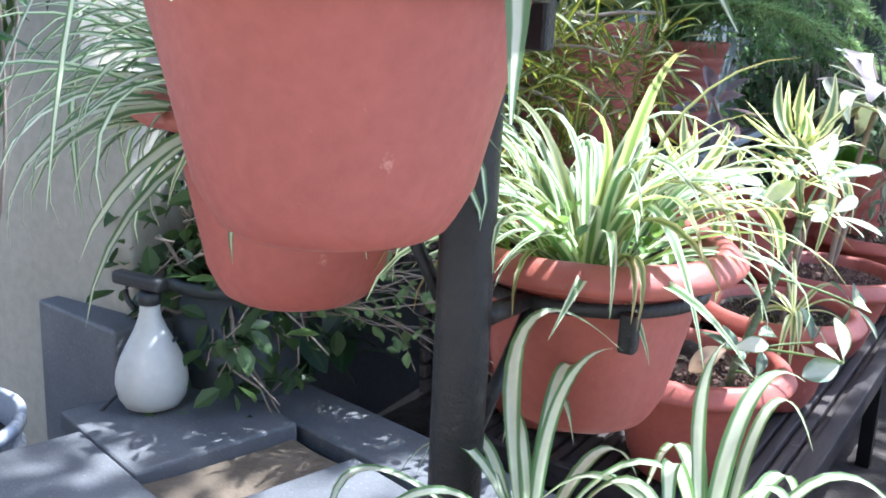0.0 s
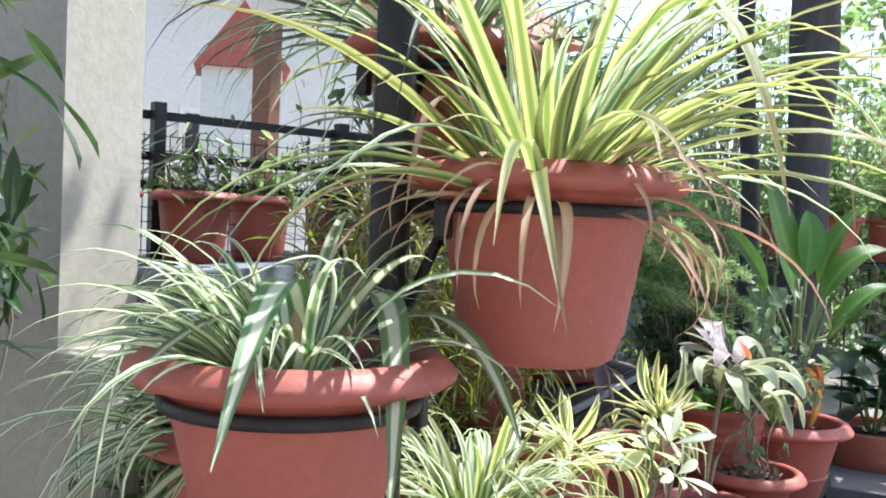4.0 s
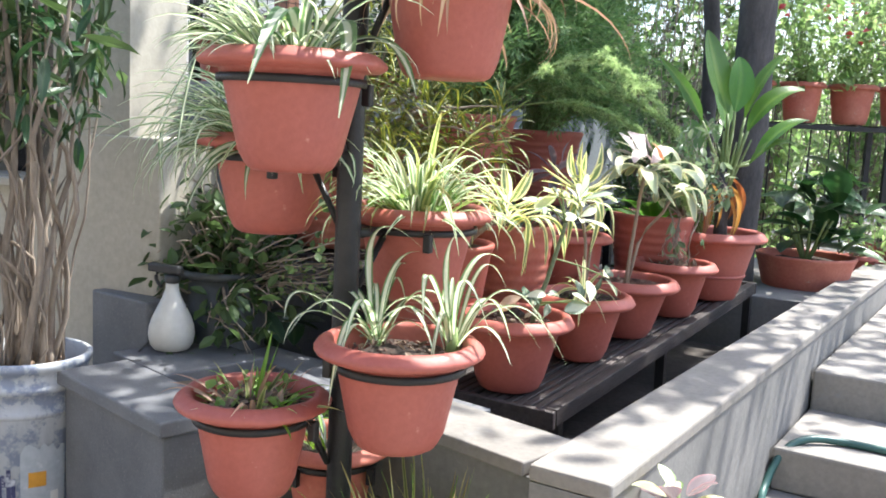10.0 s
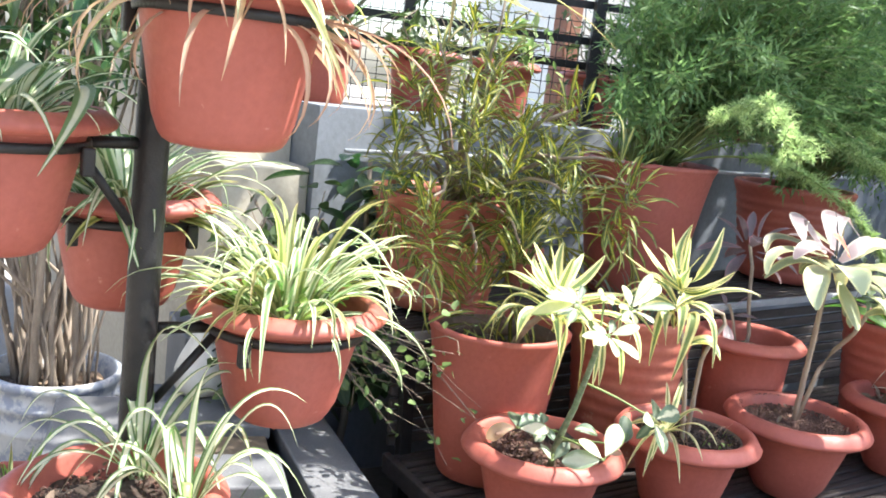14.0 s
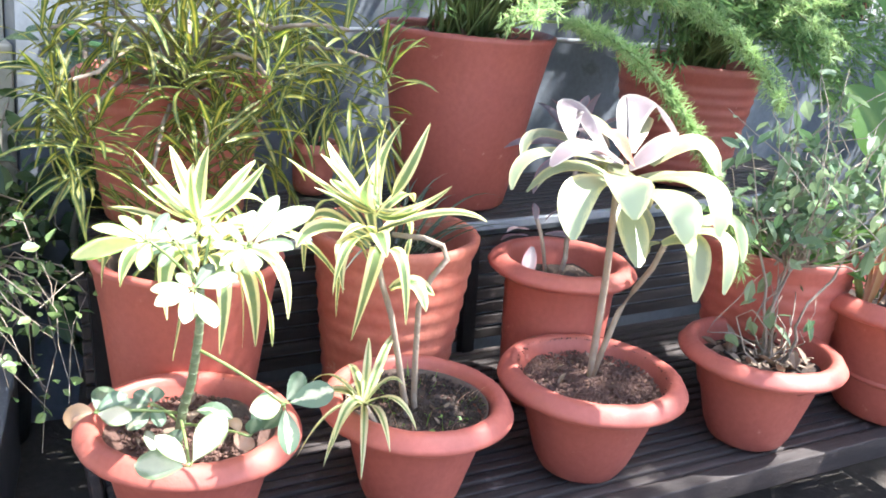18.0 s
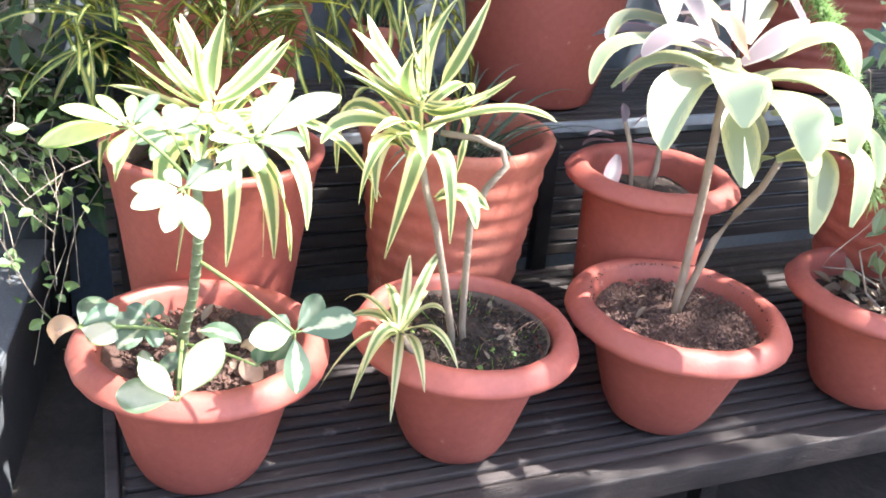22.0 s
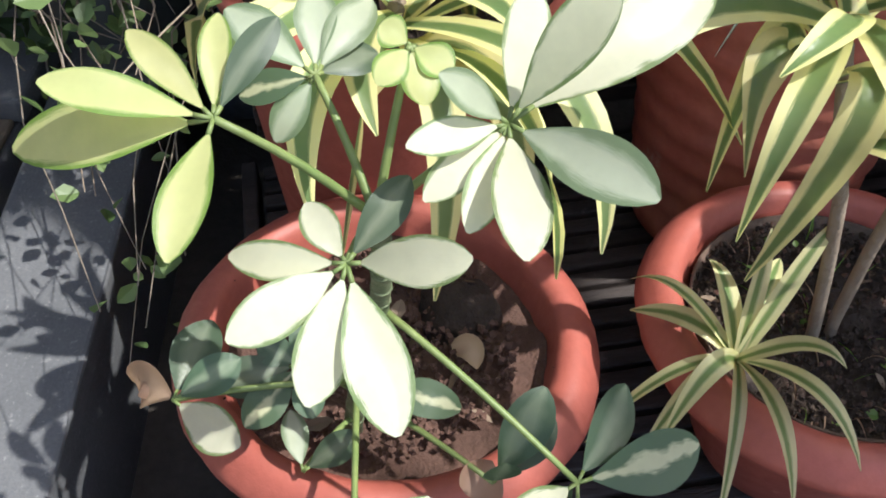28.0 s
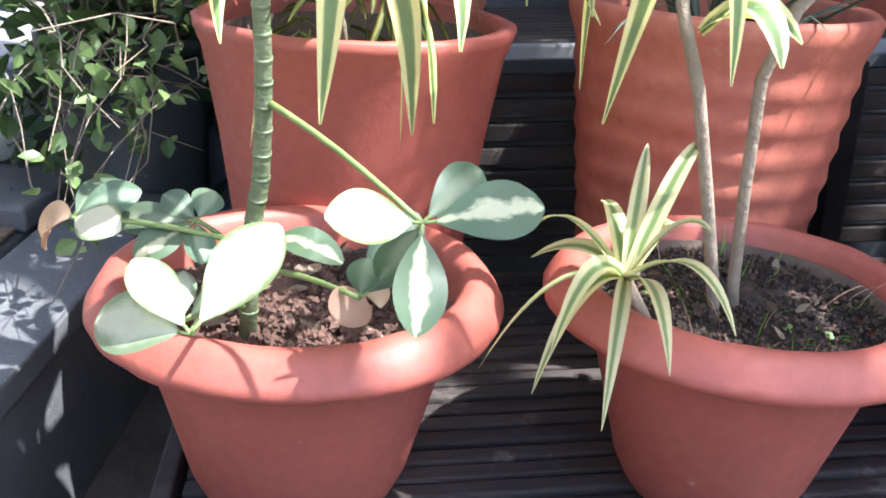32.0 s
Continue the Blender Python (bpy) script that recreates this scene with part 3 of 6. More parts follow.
def local(root, p):
    return Vector(p) - root.matrix_world.translation


def cloud_mesh(name, verts, faces, material, smooth=False):
    me = bpy.data.meshes.new(name)
    me.from_pydata([tuple(v) for v in verts], [], faces)
    me.materials.append(material)
    if smooth:
        me.shade_smooth()
    return me


def small_leaves(places, length, rng, wide=0.5, hang=0.3, jitter=0.4):
    """Folded pointed leaves, at the given places."""
    verts, faces = [], []
    for p in places:
        yaw, pitch, roll = rng.uniform(0, 2 * math.pi), rng.gauss(-hang, 0.6), rng.gauss(0, 0.5)
        l = length * rng.uniform(1 - jitter, 1 + jitter)
        rot = Euler((roll, -pitch, yaw)).to_matrix()
        w = l * wide / 2
        n = len(verts)
        for q in ((0, 0, 0), (l * 0.3, 0, -0.1 * w), (l * 0.7, 0, -0.04 * l), (l, 0, -0.1 * l), (l * 0.18, w * 0.6, 0.1 * w), (l * 0.48, w, 0.18 * w), (l * 0.8, w * 0.55, 0.02 * w),
                  (l * 0.18, -w * 0.6, 0.1 * w), (l * 0.48, -w, 0.18 * w), (l * 0.8, -w * 0.55, 0.02 * w)):
            verts.append(Vector(p) + rot @ Vector(q))
        faces += [(n, n + 1, n + 4), (n + 1, n + 5, n + 4), (n + 1, n + 2, n + 6, n + 5), (n + 2, n + 3, n + 6), (n, n + 7, n + 1), (n + 1, n + 7, n + 8), (n + 1, n + 8, n + 9, n + 2), (n + 2, n + 9, n + 3)]
    return verts, faces


def bush(root, base, top, radius, twigs, per_twig, leaf, leaf_mat, stem_mat, rng, thick=0.005, droop=0.0, wide=0.5, hang=0.3, tight=0.05, lead=None):
    """Twigs that fan out from base towards a crown round top, with small leaves along their outer half."""
    base, top = Vector(base), Vector(top)
    bm, places = bmesh.new(), []
    for i in range(twigs):
        a, u = rng.uniform(0, 2 * math.pi), rng.random() ** 0.5
        end = top + Vector((radius[0] * u * math.cos(a), radius[1] * u * math.sin(a), radius[2] * rng.uniform(-1, 1)))
        pts = bend(base + Vector((rng.gauss(0, 0.012), rng.gauss(0, 0.012), 0)), end, (rng.gauss(0, 0.04), rng.gauss(0, 0.04), droop * rng.uniform(0.5, 1.2)), 7, 0.06, rng.random() * 50)
        tube(pts, thick * rng.uniform(0.7, 1.2), 5, bm, thick * 0.3)
        for k in range(per_twig):
            t = rng.uniform(0.35, 1.0) * 7
            q = pts[int(t)].lerp(pts[min(7, int(t) + 1)], t % 1)
            places.append(q + Vector((rng.gauss(0, tight), rng.gauss(0, tight), rng.gauss(0, tight))))
    tagged(part("twig_work", bm, stem_mat, root), kind="stuff")
    v, f = small_leaves(places, leaf, rng, wide, hang)
    tagged(part("foliage", cloud_mesh("foliage", v, f, leaf_mat), None, root), kind="stuff")


def foxtail(points, radius, per_cm, rng, needle=0.022, verts=None, faces=None):
    """Needles all round a hanging stem."""
    verts, faces = verts if verts is not None else [], faces if faces is not None else []
    pts = [Vector(p) for p in points]
    for a, b in zip(pts, pts[1:]):
        d = b - a
        bulge = rng.uniform(0.5, 1.7)
        n = max(1, int(d.length * 100 * per_cm * rng.uniform(0.6, 1.2)))
        for _ in range(n):
            p = a.lerp(b, rng.random())
            out = Vector((rng.gauss(0, 1), rng.gauss(0, 1), rng.gauss(0, 1))).normalized()
            out = (out + d.normalized() * 0.5).normalized()
            l = needle * rng.uniform(0.6, 1.3)
            side = out.cross(d).normalized() * needle * 0.11
            q = p + out * radius * bulge * rng.random()
            k = len(verts)
            verts += [q - side, q + side, q + out * l]
            faces.append((k, k + 1, k + 2))
    return verts, faces


# ---- setting ----
BED = pose(0.17, 0.55, 0, 0, 0, -6)     # local x to the path side, local y along the bed
bm = bmesh.new()
box(bm, -60, -60, -0.3, 60, 90, 0.0)
solid("ground", bm, CONCRETE, "pale cement ground with dust and stains", "ground")
bm = bmesh.new()
box(bm, 0.4, 1.26, 0.002, 6, 9, 0.25, 0.008)
solid("pavement", bm, CONCRETE, "raised pale cement patio beside the planter", "patio", m=BED)
bm = bmesh.new()
box(bm, 0.4, 0.78, 0.002, 4, 1.256, 0.125, 0.008)
solid("step", bm, CONCRETE, "low cement step below the raised patio", "step", m=BED)
bm = bmesh.new()
box(bm, 0.239, -0.41, 0.0, 0.392, 3.3, 0.345)
solid("planter_wall", bm, SHADEPLASTER, "low plastered planter wall round the bed", "low wall", m=BED)
bm = bmesh.new()
box(bm, 0.236, -0.412, 0.346, 0.396, 3.304, 0.378, 0.006)
solid("planter_coping", bm, CONCRETE, "pale cement coping on the planter wall", "coping", m=BED)
END = pose(0.38, 0.30, 0, 0, 0, -17)
bm = bmesh.new()
box(bm, -0.36, -0.165, 0.0, 0.03, -0.01, 0.345)
solid("planter_wall_end", bm, SHADEPLASTER, "plastered end wall of the planting bed", "low wall", m=END)
bm = bmesh.new()
box(bm, -0.36, -0.178, 0.3465, 0.02, 0.0, 0.3745, 0.004)
solid("planter_coping_near", bm, CONCRETE, "pale cement coping at the bed corner", "coping", m=END)
STRIP = pose(0.0, 0.535, 0, 0, 0, -13)
bm = bmesh.new()
box(bm, -0.64, -0.122, 0.0, 0.12, -0.008, 0.30)
solid("planter_wall_inner", bm, STONE, "grey stone wall across the end of the bed", "low wall", m=STRIP)
bm = bmesh.new()
box(bm, -0.645, -0.13, 0.302, 0.12, 0.0, 0.335, 0.004)
solid("planter_coping_end", bm, STONE, "grey granite coping across the bed end", "coping", m=STRIP)
bm = bmesh.new()
box(bm, -0.95, -0.245, 0.003, 0.236, 2.09, 0.09)
solid("bed_floor", bm, DARKEARTH, "dark damp earth floor under the shelf", "earth", m=BED)
bm = bmesh.new()
box(bm, -0.95, 2.1, 0.003, 0.236, 3.4, 0.325, 0.005)
solid("platform", bm, CONCRETE, "low cement platform past the slatted shelf", "platform", m=BED)
# garden wall with a raised strip behind it
bm = bmesh.new()
box(bm, -1.0, 0.724, 0, -0.85, 9, 1.06)
solid("wall_back", bm, GREYWALL, "blue-grey rendered garden wall behind the pots", "wall")
bm = bmesh.new()
box(bm, -1.9, 0.724, 0, -1.004, 9, 1.03)
solid("terrace", bm, DARKEARTH, "raised earth strip behind the garden wall", "earth")
# house wall with a window opening
hw = thing("wall_house", "cream painted house wall with a small dark window", "wall", pose(0, 0, 0), kind="structure")
for x0, z0, x1, z1 in ((-3.2, 0, -1.62, 3.2), (-1.28, 0, -0.99, 3.2), (-1.62, 0, -1.28, 0.76), (-1.62, 1.22, -1.28, 3.2)):
    part("wall_section", box(bmesh.new(), x0, 0.50, z0, x1, 0.72, z1), WALLPAINT, hw, smooth=False)
bm = box(bmesh.new(), -1.27, 0.486, 0.0, -0.868, 0.721, 0.897, 0.006)
part("plinth", bm, WALLPAINT, hw, "wider plastered foot of the wall end", smooth=False)
win = thing("window_1", "small dark barred window in the cream wall", "window", pose(-1.45, 0.6, 0.99), kind="structure")
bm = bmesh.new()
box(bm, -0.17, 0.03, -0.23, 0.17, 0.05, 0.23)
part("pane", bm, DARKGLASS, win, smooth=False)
for x in (-0.1, 0.0, 0.1):
    part("window_bar", tube([(x, -0.01, -0.228), (x, -0.01, 0.228)], 0.006, 8), IRON, win)
bm = bmesh.new()
box(bm, -0.19, -0.14, -0.26, 0.19, -0.102, -0.235, 0.004)
part("window_sill", bm, WALLPAINT, win, smooth=False)
bm = bmesh.new()
box(bm, -9, -4.3, 0, 9, -4.1, 3.2)
solid("wall_far_side", bm, WALLPAINT, "plain cream wall across the yard", "wall")

# granite slab and blocks by the house wall
gs = thing("granite_seat", "grey granite slab seat on a rough stone base", "stone seat", pose(-0.612, 0.205, -0.008, 0, 0, -18))
bm = bmesh.new()
box(bm, -0.165, -0.14, 0.0, 0.295, 0.02, 0.325, 0.004)
box(bm, -0.255, 0.024, 0.0, 0.295, 0.30, 0.325, 0.004)
part("base", bm, STONE, gs, smooth=False)
bm = bmesh.new()
box(bm, -0.18, -0.155, 0.328, 0.31, 0.025, 0.362, 0.005)
part("slab", bm, STONE, gs, "speckled grey granite top", smooth=False)
part("slab", box(bmesh.new(), -0.27, 0.027, 0.328, 0.0, 0.31, 0.362, 0.005), STONE, gs, smooth=False)
part("slab", box(bmesh.new(), 0.152, 0.027, 0.328, 0.31, 0.31, 0.362, 0.005), STONE, gs, smooth=False)
bm = bmesh.new()
box(bm, 0.004, 0.03, 0.327, 0.148, 0.30, 0.338, 0.004)
bmesh.ops.subdivide_edges(bm, edges=bm.edges[:], cuts=3, use_grid_fill=True)
for v in bm.verts:
    v.co += Vector((0, 0, 0.014 * noise.noise(v.co * 9)))
part("broken_corner", bm, RUBBLE, gs, "broken brown corner without its slab", smooth=False)
gb = thing("stone_block", "dark grey stone block against the house wall", "stone block", pose(-0.9, 0.48, 0, 0, 0, -10))
bm = bmesh.new()
box(bm, -0.17, -0.06, 0.0, 0.08, 0.24, 0.47, 0.006)
part("block", bm, STONE, gb, smooth=False)

# fence on the raised strip: a slanting stretch by the house, then one along the strip
def iron_fence(m, length, step):
    fence = thing("fence", "black iron rail fence with wire mesh panels", "fence", m, "fence stretches")
    n = int(length / step)
    for k in range(n + 1):
        part("post", box(bmesh.new(), -0.02, k * step - 0.02, 0, 0.02, k * step + 0.02, 0.5, 0.003), IRON, fence, smooth=False)
    for z in (0.24, 0.33, 0.46):
        part("rail", box(bmesh.new(), -0.034, 0, z - 0.014, -0.022, n * step, z + 0.014), IRON, fence, smooth=False)
    bm = bmesh.new()
    for k in range(int(n * step / 0.043)):
        y = k * 0.043
        box(bm, 0.022, y - 0.0015, 0.02, 0.024, y + 0.0015, 0.40)
    for k in range(9):
        box(bm, 0.025, 0, 0.03 + k * 0.045, 0.027, n * step, 0.033 + k * 0.045)
    tagged(part("wire_mesh", bm, IRON, fence, smooth=False), kind="stuff")


iron_fence(pose(-1.86, 0.78, 1.03, 0, 0, -24), 2.1, 0.7)
iron_fence(pose(-1.0, 2.72, 1.03), 4.2, 0.84)
post = thing("gate_post", "brown painted timber post behind the fence", "post", pose(-1.95, 2.5, 0))
bm = bmesh.new()
box(bm, -0.045, -0.045, 0, 0.045, 0.045, 2.05, 0.006)
part("shaft", bm, BROWNPOST, post, smooth=False)

# sunlit house beyond the fence
house = thing("house", "cream house with a red tiled gable roof", "house", pose(-8.6, 12.4, 0, 0, 0, 66))
bm = bmesh.new()
box(bm, -4, -2.5, 0, 4, 2.5, 4.3)
part("wall", bm, FARWALL, house, smooth=False)
bm = bmesh.new()
ridge = [(-4.3, -2.9, 4.304), (4.3, -2.9, 4.304), (4.3, 2.9, 4.304), (-4.3, 2.9, 4.304), (-4.3, 0, 6.2), (4.3, 0, 6.2)]
vs = [bm.verts.new(p) for p in ridge]
for f in ((0, 1, 5, 4), (2, 3, 4, 5), (0, 4, 3), (1, 2, 5), (3, 2, 1, 0)):
    bm.faces.new([vs[i] for i in f])
part("roof", bm, REDROOF, house, smooth=False)
for x in (-2.6, -0.4, 2.0):
    win = part("window", box(bmesh.new(), x - 0.6, -2.54, 1.2, x + 0.6, -2.504, 2.5), FARWALL, house, smooth=False)
    part("pane", box(bmesh.new(), x - 0.52, -2.56, 1.28, x + 0.52, -2.544, 2.42), DARKGLASS, win, smooth=False)

pavilion = thing("pavilion", "small cream pavilion with a red gable roof", "pavilion", pose(-5.95, 7.55, 0, 0, 0, 38))
part("wall", box(bmesh.new(), -0.42, -0.4, 0, 0.42, 0.4, 2.72), FARWALL, pavilion, smooth=False)
bm = bmesh.new()
vs = [bm.verts.new(p) for p in ((-0.5, -0.48, 2.724), (0.5, -0.48, 2.724), (0.5, 0.48, 2.724), (-0.5, 0.48, 2.724), (0, -0.48, 3.42), (0, 0.48, 3.42))]
for f in ((0, 1, 4), (2, 3, 5), (1, 2, 5, 4), (3, 0, 4, 5), (3, 2, 1, 0)):
    bm.faces.new([vs[i] for i in f])
part("roof", bm, REDROOF, pavilion, smooth=False)

# ---- slatted shelf, rising a little towards its far end ----
SHELF = pose(0.17, 0.55, -0.051, 3.2, 0, -6)
shelf = thing("slatted_shelf", "two-tier dark slatted metal shelf under the pots", "plant shelf", SHELF)
for i in range(23):
    x = -0.585 + i * 0.0262
    part("slat", box(bmesh.new(), x - 0.0098, 0.17, 0.318 + 0.0012 * (i % 3), x + 0.0098, 1.96, 0.334 + 0.0012 * (i % 3), 0.003), SLAT, shelf, smooth=False)
part("front_rail", box(bmesh.new(), -0.006, 0.166, 0.298, 0.026, 1.97, 0.343, 0.003), SLAT, shelf, smooth=False)
part("end_rail", box(bmesh.new(), -0.6, 0.146, 0.295, 0.026, 0.164, 0.341, 0.003), SLAT, shelf, smooth=False)
part("end_rail", box(bmesh.new(), -0.6, 1.972, 0.295, 0.026, 1.99, 0.341, 0.003), SLAT, shelf, smooth=False)
for i in range(13):
    x = -0.945 + i * 0.0262
    part("slat", box(bmesh.new(), x - 0.0098, 0.2, 0.604, x + 0.0098, 2.05, 0.622, 0.003), SLAT, shelf, smooth=False)
part("upper_rail", box(bmesh.new(), -0.614, 0.2, 0.606, -0.6, 2.05, 0.625, 0.003), PIPE, shelf, "pale worn edge rail", smooth=False)
for i in range(8):
    part("riser_board", box(bmesh.new(), -0.632, 0.17, 0.345 + i * 0.031, -0.618, 1.97, 0.369 + i * 0.031, 0.003), SLAT, shelf, smooth=False)
for x, z in ((0.008, 0.297), (-0.6, 0.6)):
    for y in (0.2, 0.95, 1.93):
        part("leg", box(bmesh.new(), x - 0.014, y - 0.014, 0.09, x + 0.014, y + 0.014, z), IRON, shelf, smooth=False)
batten = thing("loose_batten", "pale timber batten leaning in the planter trough", "batten", pose(0, 0, 0))
a, b = BED @ Vector((0.12, 0.5, 0.10)), BED @ Vector((0.18, 1.55, 0.3))
part("stick", tube(bend(a, b, (0, 0, 0), 2), 0.012, 6), STEM, batten)
conduit = thing("wall_conduit", "thin pale conduit along the garden wall", "conduit", pose(-0.835, 0, 0))
part("tube", tube([(0, 0.8, 0.95), (0, 1.6, 0.962), (0.004, 2.4, 0.955), (0, 3.2, 0.965)], 0.007, 8), PIPE, conduit)

# hose on the step
hose = thing("garden_hose", "green rubber garden hose lying on the step", "hose", BED)
pts = [(0.42, 0.62, 0.012), (0.40, 0.72, 0.02), (0.42, 0.79, 0.10), (0.47, 0.86, 0.14), (0.58, 0.92, 0.137), (0.8, 0.9, 0.137), (1.1, 0.8, 0.137), (1.6, 0.82, 0.137)]
sm = []
for i in range(len(pts) - 1):
    for k in range(4):
        p0, p1, p2, p3 = (Vector(pts[max(0, min(len(pts) - 1, i + j))]) for j in (-1, 0, 1, 2))
        t = k / 4
        sm.append(0.5 * ((2 * p1) + (p2 - p0) * t + (2 * p0 - 5 * p1 + 4 * p2 - p3) * t * t + (3 * p1 - p0 - 3 * p2 + p3) * t ** 3))
part("tube", tube(sm, 0.011, 10), HOSE, hose)


# ---- pole stand and its pots ----
HUNG = {  # x, y, rim height, width
    "A": (0.043, -0.191, 1.074, 0.296), "B": (0.193, 0.046, 1.253, 0.294), "C": (-0.165, 0.042, 0.941, 0.290), "D": (0.053, 0.227, 0.813, 0.302),
    "E": (0.184, -0.060, 0.616, 0.290), "F": (-0.064, -0.130, 0.499, 0.272), "G": (0.0, 0.19, 1.42, 0.265), "H": (-0.1, 0.18, 0.32, 0.26)}
POLE = (0.026, 0.014)
stand = thing("pot_stand", "black iron pole with ring brackets holding pots", "pot stand", pose(POLE[0], POLE[1], 0))
bm = tube([(0, 0, 0.0), (0, 0, 0.5), (0, 0, 1.0), (0.0, 0, 1.5), (0, 0, 1.95)], 0.023, 22)
part("pole", bm, IRON, stand)
bm = lathe([(0.16, 0.0), (0.16, 0.008), (0.05, 0.012), (0.04, 0.03), (0.001, 0.031)], 30)
part("base_plate", bm, IRON, stand)
for key, (x, y, z, d) in HUNG.items():
    x, y = x - POLE[0], y - POLE[1]
    zr, r = z - 0.045, d / 2 - 0.0352
    ring = lathe([(r, -0.0062), (r + 0.004, -0.0062), (r + 0.005, 0.0), (r + 0.004, 0.0062), (r, 0.0062), (r - 0.001, 0.0)], 56, closed=True)
    for v in ring.verts:
        v.co += Vector((x, y, zr))
    band = part("ring", ring, IRON, stand)
    away = Vector((x, y, 0))
    dirn = away.normalized()
    inner = Vector((x, y, zr)) - dirn * (r + 0.004)
    arm = tube([dirn * 0.022 + Vector((0, 0, zr)), inner], 0.009, 8)
    part("arm", arm, IRON, band)
    strut = tube([dirn * 0.024 + Vector((0, 0, zr - 0.11)), inner + Vector((0, 0, -0.01)) + dirn * 0.012], 0.0065, 8)
    part("strut", strut, IRON, band)
    side = Vector((-dirn.y, dirn.x, 0))
    for sgn in (-1, 1):
        c = Vector((x, y, zr - 0.012)) + (side * sgn * 0.72 - dirn * 0.72).normalized() * (r + 0.012)
        bolt = bmesh.new()
        box(bolt, c.x - 0.008, c.y - 0.008, c.z - 0.022, c.x + 0.008, c.y + 0.008, c.z + 0.014, 0.003)
        part("clamp", bolt, IRON, band, smooth=False)


def hung(key, name, label, h=0.188, seed=1, material=None, base=0.52):
    x, y, z, d = HUNG[key]
    return potted(name, label, x, y, z, d, h, seed=seed, material=material, group="pots on the pole stand", base=base, rim=0.031, lh=0.028, turn=0.024, under=0.005)


def litter(root, z, radius, count, rng, size=0.03):
    """Dead leaf scraps and clods on the soil."""
    places = []
    for _ in range(count):
        a, r = rng.uniform(0, 6.28), 0.82 * radius * math.sqrt(rng.random())
        places.append((r * math.cos(a), r * math.sin(a), z + 0.012 + rng.uniform(0, 0.012)))
    v, f = small_leaves(places, size, rng, 0.45, 0.1)
    tagged(part("leaf_litter", cloud_mesh("leaf_litter", v, f, DEBRIS), None, root), kind="stuff")


def weeds(root, z, radius, count, rng, size=0.02, rise=0.03, centre=(0, 0)):
    places = [(centre[0] + radius * math.sqrt(rng.random()) * math.cos(a), centre[1] + radius * math.sqrt(rng.random()) * math.sin(a), z + rng.uniform(0.005, rise)) for a in (rng.uniform(0, 6.28) for _ in range(count))]
    v, f = small_leaves(places, size, rng, 0.8, -0.2)
    tagged(part("weed_growth", cloud_mesh("weed_growth", v, f, WEED), None, root), kind="stuff")


rng = random.Random(11)
root, sz = hung("A", "spider_plant", "white-striped spider plant in a hung red pot", 0.186, seed=1, base=0.50)
spider_plant(root, sz, 115, 0.235, [SPIDER_WHITE, SPIDER_PALE, SPIDER_WHITE], rng, 0.05, lift=(46, 86), droop=(95, 165), width=0.0122, bias=(195, 0.5))
L = lambda p: local(root, p)
for mid, tip, w in (((0.056, -0.228, 1.134), (0.110, -0.385, 1.015), 0.029), ((0.117, -0.163, 1.122), (0.207, -0.307, 0.975), 0.030), ((0.141, -0.110, 1.103), (0.260, -0.182, 1.013), 0.025),
                    ((0.02, -0.248, 1.103), (0.0, -0.375, 1.042), 0.019), ((0.058, -0.164, 1.153), (0.000, -0.291, 1.108), 0.014), ((-0.085, -0.197, 1.112), (-0.151, -0.292, 0.912), 0.014),
                    ((-0.118, -0.177, 1.120), (-0.149, -0.240, 0.880), 0.013), ((-0.083, -0.158, 1.130), (-0.181, -0.266, 1.000), 0.014)):
    leaf_along(root, L((0.05, -0.185, 1.035)), L(mid), L(tip), w, SPIDER if w > 0.018 else SPIDER_WHITE, peak=0.5, sharp=0.8, neck=0.5, fold=0.3, steps=14)
leaf_along(root, L((0.06, -0.2, 1.03)), L((0.062, -0.21, 1.075)), L((0.06, -0.215, 1.11)), 0.02, DRYLEAF, (0, -1, 0.2), "dry_leaf")
litter(root, sz, 0.1, 14, rng)

root, sz = hung("B", "spider_plant", "large lime-edged spider plant with dried leaves in a hung red pot", 0.204, seed=2, base=0.55)
spider_plant(root, sz, 115, 0.37, [SPIDER_LIME, SPIDER_LIME, SPIDER_PALE], rng, 0.055, lift=(22, 82), droop=(60, 125), width=0.015, lengths=(0.75, 1.25))
spider_plant(root, sz, 46, 0.27, [DRYLEAF], rng, 0.08, "dry_leaf", (0, 45), (90, 190), 0.011)
L = lambda p: local(root, p)
